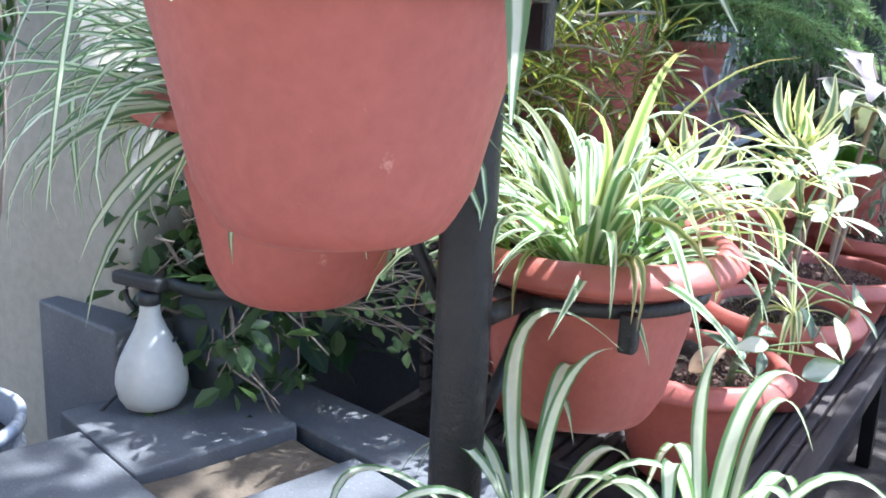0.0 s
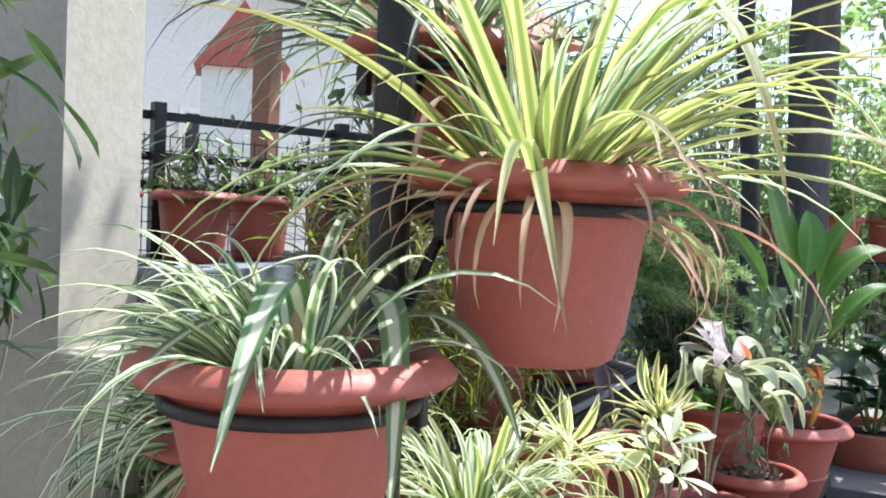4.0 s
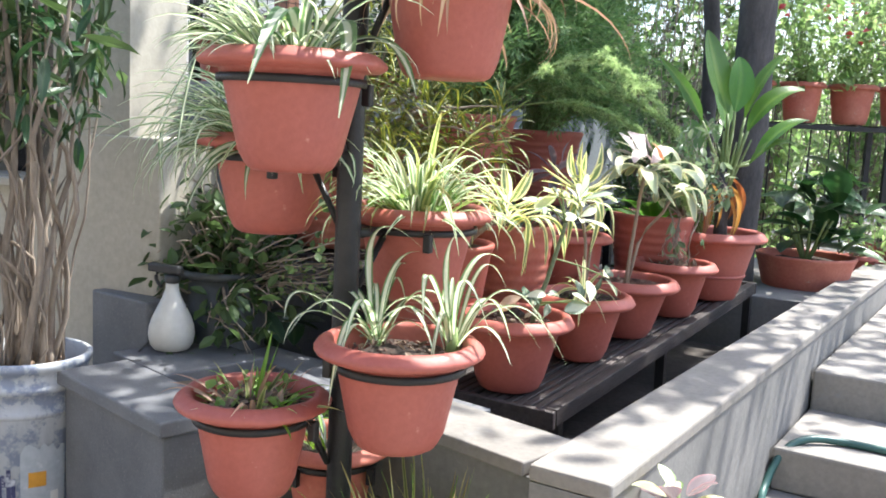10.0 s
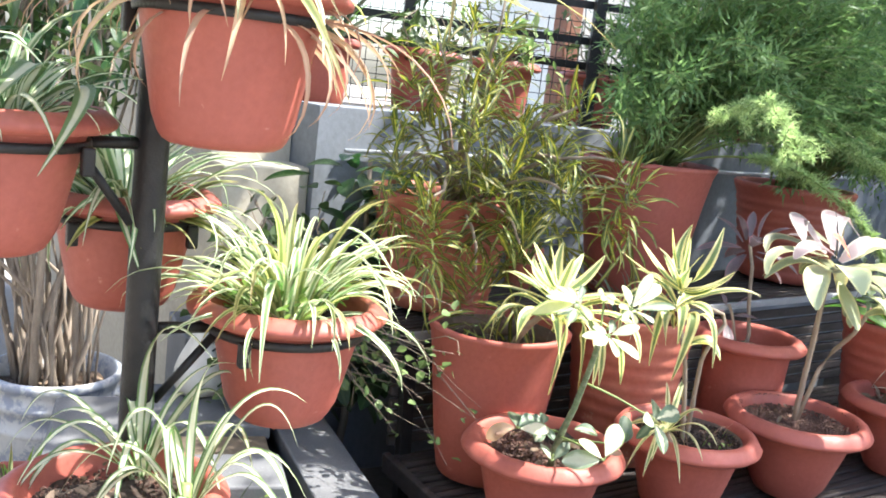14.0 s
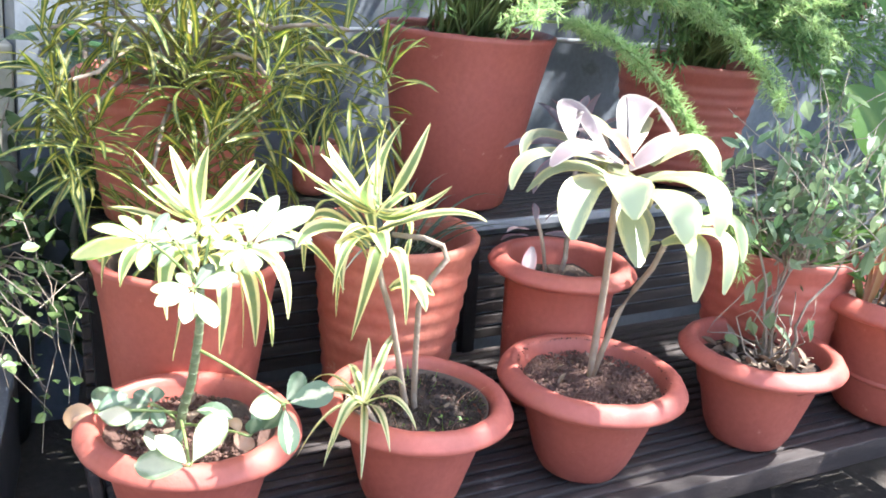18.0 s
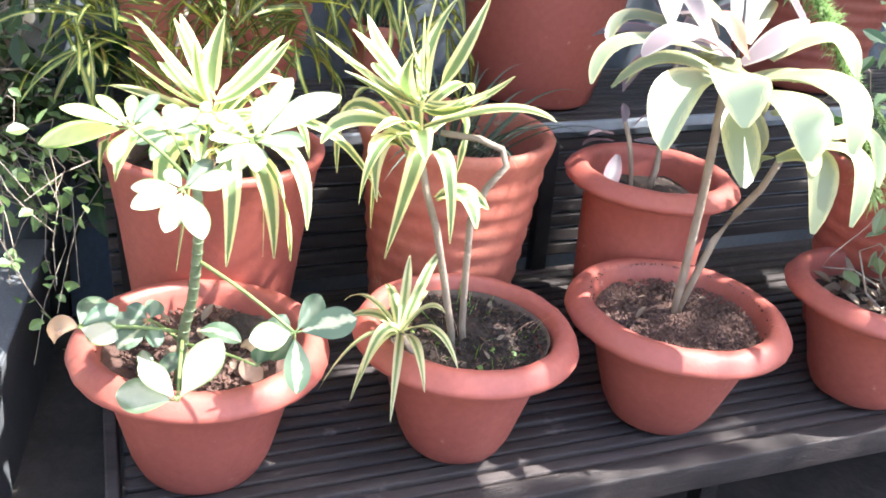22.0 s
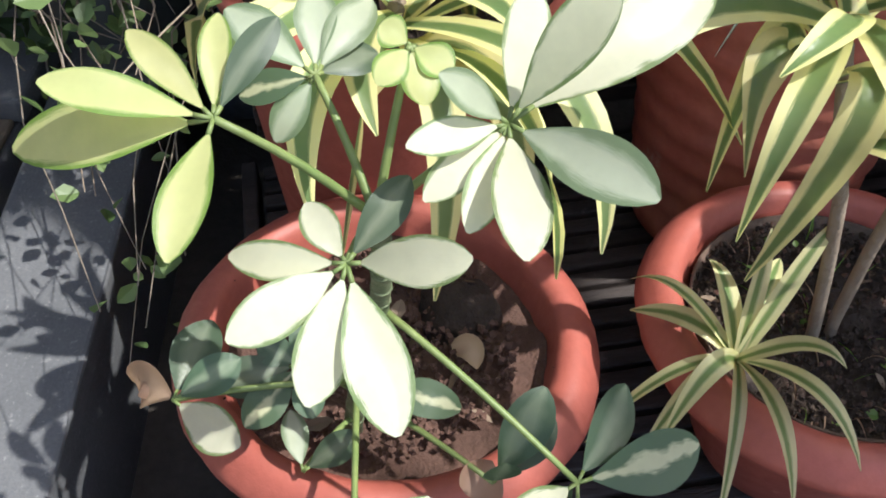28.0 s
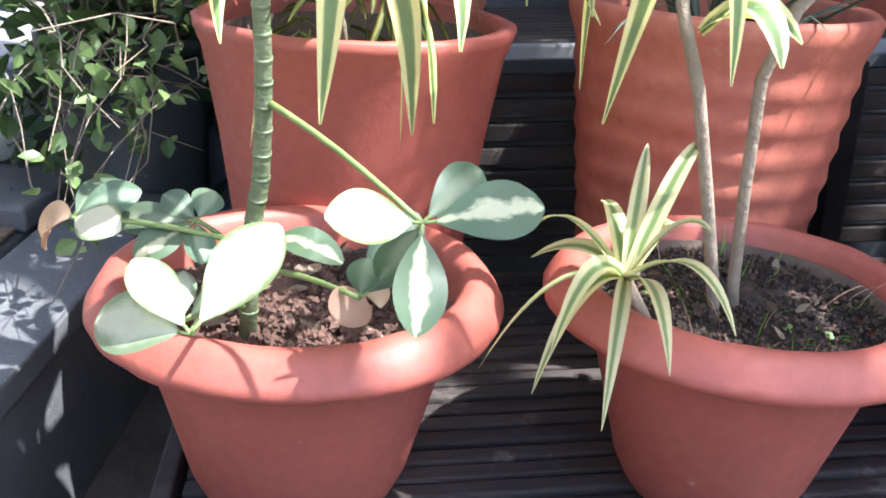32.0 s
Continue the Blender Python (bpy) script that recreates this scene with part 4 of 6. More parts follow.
for mid, tip, w, mat in (((0.34, -0.03, 1.40), (0.45, -0.116, 1.207), 0.022, SPIDER_LIME), ((0.229, 0.051, 1.287), (0.229, -0.089, 1.157), 0.010, DRYLEAF), ((0.262, 0.063, 1.272), (0.318, 0.0, 1.182), 0.010, DRYLEAF),
                         ((0.385, 0.173, 1.373), (0.538, 0.196, 1.250), 0.015, SPIDER_PALE), ((0.412, 0.216, 1.354), (0.517, 0.221, 1.262), 0.015, SPIDER_LIME), ((0.102, 0.001, 1.323), (0.096, -0.085, 1.197), 0.012, DRYLEAF),
                         ((0.045, 0.035, 1.382), (-0.046, -0.067, 1.205), 0.014, SPIDER_PALE), ((-0.002, 0.015, 1.362), (-0.157, -0.055, 1.258), 0.014, SPIDER_LIME), ((0.40, 0.16, 1.36), (0.49, 0.16, 1.20), 0.017, SPIDER_LIME),
                         ((-0.056, 0.043, 1.307), (-0.198, -0.023, 1.164), 0.014, SPIDER_PALE), ((0.141, 0.003, 1.264), (0.143, -0.068, 1.151), 0.012, DRYLEAF)):
    leaf_along(root, L((0.18, 0.08, 1.19)), L(mid), L(tip), w, mat, peak=0.5, sharp=0.85, neck=0.5, fold=0.3, steps=14)

root, sz = hung("C", "spider_plant", "long trailing spider plant in a hung red pot", seed=3)
spider_plant(root, sz, 150, 0.28, [SPIDER_WHITE, SPIDER_PALE, SPIDER], rng, 0.06, lift=(20, 80), droop=(95, 170), width=0.0145, bias=(208, 0.5), lengths=(0.7, 1.15))
spider_plant(root, sz, 30, 0.2, [SPIDER_LIME], rng, 0.06, lift=(20, 60), droop=(40, 90), width=0.014, bias=(30, 0.7))

L = lambda p: local(root, p)
for mid, tip in (((-0.371, 0.044, 1.039), (-0.455, -0.026, 0.811)), ((-0.310, 0.013, 1.013), (-0.388, -0.081, 0.880)), ((-0.386, 0.035, 0.989), (-0.489, -0.013, 0.885)), ((-0.257, 0.004, 1.035), (-0.194, -0.056, 0.877)),
                 ((-0.373, 0.006, 0.971), (-0.364, -0.032, 0.802)), ((-0.278, -0.027, 1.024), (-0.419, -0.116, 0.872)), ((-0.266, -0.025, 0.970), (-0.277, -0.090, 0.873))):
    leaf_along(root, L((-0.18, 0.04, 0.89)), L(mid), L(tip), 0.013, SPIDER, peak=0.45, sharp=0.85, neck=0.5, fold=0.3, steps=13)

root, sz = hung("D", "spider_plant", "dense lime and white spider plant in a hung red pot", seed=4)
spider_plant(root, sz, 125, 0.285, [SPIDER_PALE, SPIDER_PALE, SPIDER_LIME], rng, 0.05, lift=(20, 84), droop=(95, 165), width=0.0128)
L = lambda p: local(root, p)
for mid, tip in (((0.09, 0.28, 0.925), (0.205, 0.33, 0.855)), ((0.13, 0.16, 0.856), (0.20, 0.12, 0.735)), ((0.12, 0.31, 0.871), (0.2, 0.325, 0.788)), ((0.10, 0.33, 0.86), (0.14, 0.44, 0.80))):
    leaf_along(root, L((0.053, 0.227, 0.775)), L(mid), L(tip), 0.014, SPIDER_PALE, peak=0.45, sharp=0.85, neck=0.5, fold=0.3, steps=13)
weeds(root, sz, 0.10, 130, rng, 0.018, 0.06)
litter(root, sz, 0.1, 20, rng)

root, sz = hung("E", "spider_plant", "sparse young spider plant in a hung red pot", seed=5)
L = lambda p: local(root, p)
for hub, arcs in (((0.107, -0.002, 0.575), (((0.077, 0.02, 0.766), (0.142, 0.078, 0.752)), ((0.099, 0.051, 0.699), (0.119, 0.123, 0.736)), ((0.009, -0.073, 0.664), (-0.001, -0.134, 0.635)), ((0.039, -0.094, 0.641), (0.015, -0.158, 0.595)), ((0.108, -0.1, 0.638), (0.122, -0.177, 0.516)), ((0.121, -0.104, 0.627), (0.134, -0.181, 0.563)), ((0.029, 0.032, 0.672), (-0.015, 0.017, 0.616)), ((0.042, 0.028, 0.66), (0.002, 0.019, 0.615)), ((0.079, 0.102, 0.699), (0.086, 0.167, 0.656)), ((0.179, 0.007, 0.67), (0.249, -0.011, 0.573)), ((0.157, -0.013, 0.627), (0.209, -0.009, 0.617)), ((0.086, -0.01, 0.63), (0.075, -0.011, 0.663)), ((0.082, 0.086, 0.681), (0.087, 0.133, 0.631)))),
                  ((0.248, 0.014, 0.575), (((0.221, 0.025, 0.713), (0.228, 0.052, 0.787)), ((0.243, 0.076, 0.721), (0.276, 0.153, 0.732)), ((0.257, 0.088, 0.716), (0.291, 0.138, 0.68)), ((0.315, 0.066, 0.691), (0.405, 0.097, 0.599)), ((0.297, 0.056, 0.669), (0.379, 0.098, 0.59)), ((0.22, -0.032, 0.717), (0.24, -0.087, 0.655)), ((0.28, -0.031, 0.716), (0.342, -0.039, 0.628)), ((0.263, -0.063, 0.662), (0.278, -0.123, 0.6)), ((0.22, 0.053, 0.669), (0.209, 0.081, 0.704))))):
    for mid, tip in arcs:
        foot = L(hub) + Vector((rng.gauss(0, 0.005), rng.gauss(0, 0.005), 0))
        leaf_along(root, foot, L(mid), L(tip), rng.uniform(0.010, 0.0155), SPIDER_WHITE, peak=0.4, sharp=0.9, neck=0.55, fold=0.35, steps=15, curl=rng.uniform(0.0, 0.06))
for hub in ((0.107, -0.002, 0.58), (0.248, 0.014, 0.58)):
    for k in range(7):
        out = Vector((math.cos(0.9 * k + 0.4), math.sin(0.9 * k + 0.4), 0)) * rng.uniform(0.13, 0.2)
        h = Vector((0, 0, rng.uniform(0.06, 0.1)))
        leaf_along(root, L(hub), L(hub) + out * 0.5 + h, L(hub) + out + h * rng.uniform(-0.2, 0.6), rng.uniform(0.01, 0.015), SPIDER_WHITE, peak=0.4, sharp=0.9, neck=0.55, fold=0.35, steps=13, curl=0.04)
part("sheath", tube([L(p) for p in ((0.25, 0.005, 0.57), (0.25, 0.006, 0.60), (0.248, 0.01, 0.63))], 0.013, 10, None, 0.008), GREENSTEM, root, "pale leaf sheath")
litter(root, sz, 0.1, 26, rng, 0.02)
granules(root, sz + 0.006, 0.0, 0.1, 500, rng, 0.003, BROWNSOIL)

root, sz = hung("F", "spider_plant", "small dry spider tuft in a hung red pot", seed=6)
spider_plant(root, sz, 46, 0.13, [SPIDER_LIME, GRASS, DRYLEAF], rng, 0.05, lift=(20, 80), droop=(30, 120), width=0.010)
spider_plant(root, sz, 5, 0.15, [GRASS], rng, 0.012, "shoot", (74, 90), (5, 25), 0.009)
litter(root, sz, 0.1, 60, rng, 0.03)
weeds(root, sz, 0.09, 40, rng, 0.02, 0.05)

root, sz = hung("G", "spider_plant", "grassy trailing plant in the top hung pot", seed=7)
spider_plant(root, sz, 110, 0.42, [SPIDER, SPIDER_PALE, GREYGRASS], rng, 0.05, lift=(30, 85), droop=(90, 165), width=0.010, bias=(195, 0.45))

root, sz = hung("H", "spider_plant", "lowest hung red pot with thin leaves", seed=8, material=TERRA_DUSTY)
spider_plant(root, sz, 26, 0.2, [GREYGRASS, GRASS], rng, 0.05, lift=(20, 80), droop=(40, 120), width=0.008)

tuft = thing("grass_clump", "bright green blades sprouting beside the stand", "grass", pose(0.19, 0.06, 0))
spider_plant(tuft, 0.0, 90, 0.40, [GRASS, SPIDER_LIME], rng, 0.09, lift=(55, 90), droop=(10, 70), width=0.011)
small = thing("coleus_plant", "small cream and purple leafed plant by the planter wall", "plant", pose(0.6, 0.2, 0))
part("stem", tube(bend((0, 0, 0), (0.01, 0.01, 0.35), (0.01, 0, 0), 4), 0.005, 6), GREENSTEM, small)
rosette(small, (0.01, 0.01, 0.35), 18, 0.08, 0.045, [CORDY, CORDY_DARK, SCHEFF_CREAM], rng, -30, 40, (10, 40), 0.45, 0.7, 0.2)

# ---- front row on the shelf ----
GR = "red pots on the slatted shelf"
root, sz = potted("umbrella_plant", "variegated umbrella plant in a red rolled-rim pot", 0.033, 0.815, 0.499, 0.322, 0.199, seed=10, material=TERRA, group=GR, fill=0.034, rim=0.034, base=0.51, soil=BROWNSOIL, lh=0.034, under=0.003)
L = lambda p: local(root, p)
stem = [L(p) for p in ((0.1, 0.772, 0.45), (0.106, 0.775, 0.51), (0.12, 0.777, 0.56), (0.132, 0.783, 0.60), (0.143, 0.785, 0.644), (0.154, 0.785, 0.683), (0.166, 0.783, 0.725), (0.171, 0.78, 0.748))]
part("stem", tube(stem, 0.0066, 12, None, 0.0048), UMBRELLASTEM, root, "green-brown ringed stem")
for k in range(17):
    t = 0.4 + k * 0.38
    c = stem[int(t)].lerp(stem[int(t) + 1], t % 1)
    d = (stem[int(t) + 1] - stem[int(t)]).normalized()
    part("node", tube([c - d * 0.0012, c + d * 0.0012], 0.0071 - 0.0001 * k, 10), UMBRELLASTEM, root)


def umbrella(foot, hub, normal, tips, mats, wide=0.44):
    """An umbrella leaf: a stalk to the hub and leaflets out to their tips."""
    foot, hub, normal = L(foot), L(hub), Vector(normal).normalized()
    part("leaf_stalk", tube(bend(foot, hub, (0, 0, 0.004), 6), 0.0023, 7, None, 0.0017), GREENSTEM, root)
    for k, tip in enumerate(tips):
        tip = L(tip)
        d = tip - hub
        foot_leaf = hub + d * 0.12
        part("leaflet_stalk", tube([hub, foot_leaf], 0.0011, 5), GREENSTEM, root)
        leaf_along(root, foot_leaf, (foot_leaf + tip) / 2 + normal * d.length * 0.06, tip, wide * max(0.045, d.length) * (1.0 if k % 3 else 0.92),
                   mats[k % len(mats)], normal + Vector((rng.gauss(0, 0.12), rng.gauss(0, 0.12), 0)), "leaflet", 0.58, 0.58, 0.08, 0.14, 14)


top = (0.171, 0.78, 0.748)
LOOK = (0.72, -0.12, 0.68)
umbrella(top, (0.17, 0.718, 0.814), (0.55, -0.1, 0.83), ((0.154, 0.658, 0.83), (0.14, 0.638, 0.79), (0.137, 0.692, 0.836), (0.126, 0.727, 0.832), (0.142, 0.749, 0.837), (0.228, 0.694, 0.80)), [SCHEFF_LIME, SCHEFF_LIME, SCHEFF_LIME, SCHEFF_LIME, SCHEFF, SCHEFF_LIME], 0.3)
umbrella(top, (0.211, 0.759, 0.765), LOOK, ((0.193, 0.714, 0.762), (0.234, 0.708, 0.759), (0.26, 0.733, 0.744), (0.281, 0.763, 0.744), (0.239, 0.802, 0.786), (0.187, 0.791, 0.784), (0.182, 0.748, 0.774)), [SCHEFF_CREAM, SCHEFF_CREAM, SCHEFF_CREAM, SCHEFF_CREAM, SCHEFF_CREAM, SCHEFF, SCHEFF_CREAM], 0.38)
umbrella(top, (0.184, 0.833, 0.801), (0.62, -0.1, 0.78), ((0.261, 0.86, 0.822), (0.254, 0.817, 0.796), (0.209, 0.791, 0.79), (0.20, 0.786, 0.811), (0.19, 0.801, 0.835), (0.136, 0.858, 0.832), (0.19, 0.868, 0.866), (0.153, 0.932, 0.836), (0.226, 0.804, 0.786)), [SCHEFF_GREY, SCHEFF_CREAM, SCHEFF_CREAM, SCHEFF_CREAM, SCHEFF_GREY, SCHEFF_CREAM, SCHEFF_CREAM, SCHEFF_CREAM, SCHEFF_CREAM], 0.33)
umbrella(top, (0.118, 0.765, 0.79), (0.55, -0.1, 0.83), ((0.071, 0.732, 0.80), (0.071, 0.775, 0.805), (0.081, 0.799, 0.802), (0.107, 0.731, 0.776), (0.128, 0.743, 0.764), (0.103, 0.797, 0.787)), [SCHEFF_GREY, SCHEFF_GREY, SCHEFF_GREY, SCHEFF_SPLASH, SCHEFF_GREY, SCHEFF], 0.4)
umbrella(top, (0.148, 0.801, 0.82), (0.55, -0.1, 0.83), ((0.161, 0.784, 0.812), (0.171, 0.802, 0.806), (0.163, 0.815, 0.815), (0.14, 0.79, 0.826)), [SCHEFF_LIME], 0.36)
umbrella((0.145, 0.786, 0.655), (0.25, 0.864, 0.614), (0.8, 0.05, 0.6), ((0.21, 0.905, 0.631), (0.248, 0.932, 0.621), (0.274, 0.81, 0.627), (0.292, 0.855, 0.568), (0.235, 0.845, 0.575)), [SCHEFF, SCHEFF_SPLASH, SCHEFF_CREAM, SCHEFF_SPLASH, SCHEFF], 0.5)
umbrella((0.112, 0.776, 0.54), (0.26, 0.743, 0.559), (0.75, -0.05, 0.66), ((0.223, 0.713, 0.586), (0.236, 0.79, 0.609), (0.214, 0.69, 0.546)), [SCHEFF_CREAM, SCHEFF_CREAM, SCHEFF_GREY], 0.5)
umbrella((0.112, 0.776, 0.548), (0.116, 0.665, 0.572), (0.7, -0.1, 0.7), ((0.162, 0.70, 0.579), (0.067, 0.694, 0.58), (0.106, 0.708, 0.586)), [SCHEFF_CREAM, SCHEFF, SCHEFF], 0.52)
umbrella((0.108, 0.776, 0.53), (0.205, 0.838, 0.55), (0.7, 0, 0.7), ((0.176, 0.876, 0.593), (0.182, 0.88, 0.575), (0.21, 0.842, 0.578)), [SCHEFF], 0.5)
umbrella((0.108, 0.776, 0.53), (0.102, 0.742, 0.563), (0.6, 0, 0.8), ((0.089, 0.72, 0.577), (0.085, 0.753, 0.578), (0.128, 0.703, 0.546), (0.13, 0.745, 0.543), (0.104, 0.69, 0.563)), [SCHEFF, SCHEFF, SCHEFF_SPLASH, SCHEFF], 0.5)
umbrella((0.105, 0.775, 0.5), (0.146, 0.733, 0.511), (0.6, 0, 0.8), ((0.112, 0.732, 0.531), (0.146, 0.77, 0.541)), [SCHEFF_GREY, SCHEFF], 0.42)
leaf_along(root, L((0.133, 0.792, 0.56)), L((0.145, 0.812, 0.562)), L((0.151, 0.834, 0.55)), 0.024, SCHEFF_SPLASH, (0.6, 0, 0.8), "leaflet", 0.5, 0.5, 0.15, 0.15)
for tip, w in (((0.07, 0.639, 0.536), 0.03), ((0.08, 0.645, 0.55), 0.018)):
    leaf_along(root, L((0.112, 0.664, 0.57)), L((0.09, 0.65, 0.558)), L(tip), w, DRYLEAF, (0.7, 0, 0.7), "dry_leaf", 0.55, 0.5, 0.15, 0.3)
leaf_along(root, L((0.19, 0.845, 0.54)), L((0.196, 0.834, 0.538)), L((0.20, 0.825, 0.532)), 0.03, DRYLEAF, (0.6, 0, 0.8), "dry_leaf", 0.5, 0.5, 0.3, 0.4)
litter(root, sz, 0.11, 26, rng, 0.024)
granules(root, sz + 0.012, 0.0, 0.098, 900, rng, 0.004, BROWNSOIL)
granules(root, 0.195, 0.125, 0.14, 26, rng, 0.0014)
leaf_along(root, L((0.05, 0.86, 0.478)), L((0.06, 0.87, 0.486)), L((0.075, 0.872, 0.48)), 0.022, DRYLEAF, (0.5, 0, 1), "dry_leaf")
bm = bmesh.new()
bmesh.ops.create_icosphere(bm, subdivisions=3, radius=0.03)
for v in bm.verts:
    v.co = v.co * (1 + 0.35 * noise.noise(v.co * 40)) + L((0.015, 0.875, 0.47))
part("clod", bm, CLODS, root, "reddish clod of soil")

root, sz = potted("dracaena", "cream-edged dracaena with an offset in a red pot", 0.108, 1.149, 0.514, 0.305, 0.193, seed=11, group=GR, fill=0.036, rim=0.033, base=0.47, lh=0.034, under=0.005)
L = lambda p: local(root, p)
part("stem", tube([L(p) for p in ((0.118, 1.128, 0.45), (0.118, 1.121, 0.50), (0.127, 1.096, 0.585), (0.132, 1.074, 0.661), (0.13, 1.056, 0.71), (0.12, 1.045, 0.765))], 0.0052, 9, None, 0.0042), STEM, root)
part("stem", tube([L(p) for p in ((0.113, 1.148, 0.45), (0.119, 1.135, 0.509), (0.127, 1.125, 0.59), (0.137, 1.116, 0.671), (0.15, 1.125, 0.719), (0.158, 1.143, 0.748), (0.154, 1.136, 0.768), (0.14, 1.112, 0.777), (0.122, 1.07, 0.78))], 0.0048, 9, None, 0.004), STEM, root, "hooked grey stem")
crown(root, L((0.116, 1.045, 0.785)), [L(p) for p in ((0.039, 0.939, 0.875), (0.027, 1.006, 0.894), (0.123, 0.952, 0.899), (0.109, 1.055, 0.944), (0.062, 1.111, 0.933), (0.15, 1.098, 0.944), (0.115, 0.949, 0.852), (0.21, 1.168, 0.818), (0.159, 1.103, 0.835),
                                              (0.124, 0.924, 0.773), (0.216, 0.937, 0.738), (0.215, 1.05, 0.682), (0.171, 0.992, 0.648), (0.104, 1.0, 0.655), (0.19, 1.0, 0.9), (0.2, 1.06, 0.85), (0.17, 1.13, 0.86), (0.235, 1.0, 0.79), (0.18, 0.96, 0.80), (0.15, 0.985, 0.71))], 0.0225, [SONG], rng)
crown(root, L((0.114, 1.045, 0.80)), [L(p) for p in ((0.02, 1.09, 0.86), (0.0, 1.03, 0.83), (0.01, 1.1, 0.77), (0.0, 1.0, 0.76), (0.04, 1.15, 0.80), (0.03, 0.98, 0.70), (0.06, 1.13, 0.70), (0.09, 1.02, 0.93), (0.13, 1.03, 0.92))], 0.0215, [SONG], rng)
for tip in ((0.2, 1.09, 0.69), (0.17, 1.12, 0.70)):
    leaf_along(root, L((0.13, 1.07, 0.70)), L((0.165, 1.085, 0.72)), L(tip), 0.024, SONG, (0.7, 0, 0.7), "leaf", 0.5, 0.6, 0.3, 0.3)
hub = Vector((0.147, 1.033, 0.530))
for tip, rise in (((0.145, 0.932, 0.463), 0.03), ((0.161, 0.968, 0.450), 0.03), ((0.231, 0.992, 0.463), 0.026), ((0.251, 1.022, 0.512), 0.02), ((0.247, 1.064, 0.535), 0.022), ((0.204, 1.062, 0.585), 0.014),
                  ((0.122, 1.093, 0.624), 0.006), ((0.112, 1.052, 0.619), 0.004), ((0.086, 1.034, 0.567), 0.01), ((0.066, 0.988, 0.538), 0.014), ((0.08, 0.985, 0.52), 0.02), ((0.17, 0.975, 0.485), 0.03), ((0.08, 1.10, 0.545), 0.012)):
    tip = Vector(tip)
    leaf_along(root, L(hub), L((hub + tip) / 2 + Vector((0, 0, rise))), L(tip), rng.uniform(0.0125, 0.0165), SONG_PALE, (rng.gauss(0.5, 0.3), rng.gauss(0, 0.3), 1), "leaf", 0.4, 0.75, 0.5, 0.3, 14, rng.uniform(-0.04, 0.12))
part("offset_stem", tube(bend(L((0.13, 1.075, 0.46)), L(hub), (0.01, 0, 0), 4), 0.005, 8), STEM, root)
weeds(root, sz, 0.115, 40, rng, 0.008, 0.012)
litter(root, sz, 0.115, 16, rng, 0.014)
granules(root, sz + 0.012, 0.0, 0.112, 1500, rng, 0.003)
granules(root, sz + 0.013, 0.0, 0.11, 300, rng, 0.0026, BROWNSOIL, "brown_crumb_layer")
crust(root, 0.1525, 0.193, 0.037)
spider_plant(root, sz + 0.01, 70, 0.045, [GRASS, DRYLEAF], rng, 0.1, "grass_blade", (15, 90), (10, 90), 0.0013)

root, sz = potted("cordyline", "broad-leafed cordyline with mauve centre in a red pot", 0.155, 1.463, 0.525, 0.324, 0.187, seed=12, group=GR, fill=0.034, rim=0.035, base=0.45, soil=BROWNSOIL, lh=0.034, under=0.004)
L = lambda p: local(root, p)
part("stem", tube([L(p) for p in ((0.146, 1.468, 0.47), (0.15, 1.462, 0.54), (0.158, 1.455, 0.62), (0.168, 1.445, 0.70), (0.18, 1.43, 0.78), (0.196, 1.41, 0.86))], 0.0066, 9, None, 0.0055), STEM, root)
part("stem", tube([L(p) for p in ((0.15, 1.466, 0.5), (0.163, 1.472, 0.57), (0.172, 1.482, 0.63), (0.195, 1.487, 0.68), (0.245, 1.465, 0.735), (0.272, 1.455, 0.785))], 0.0054, 9, None, 0.0045), STEM, root)
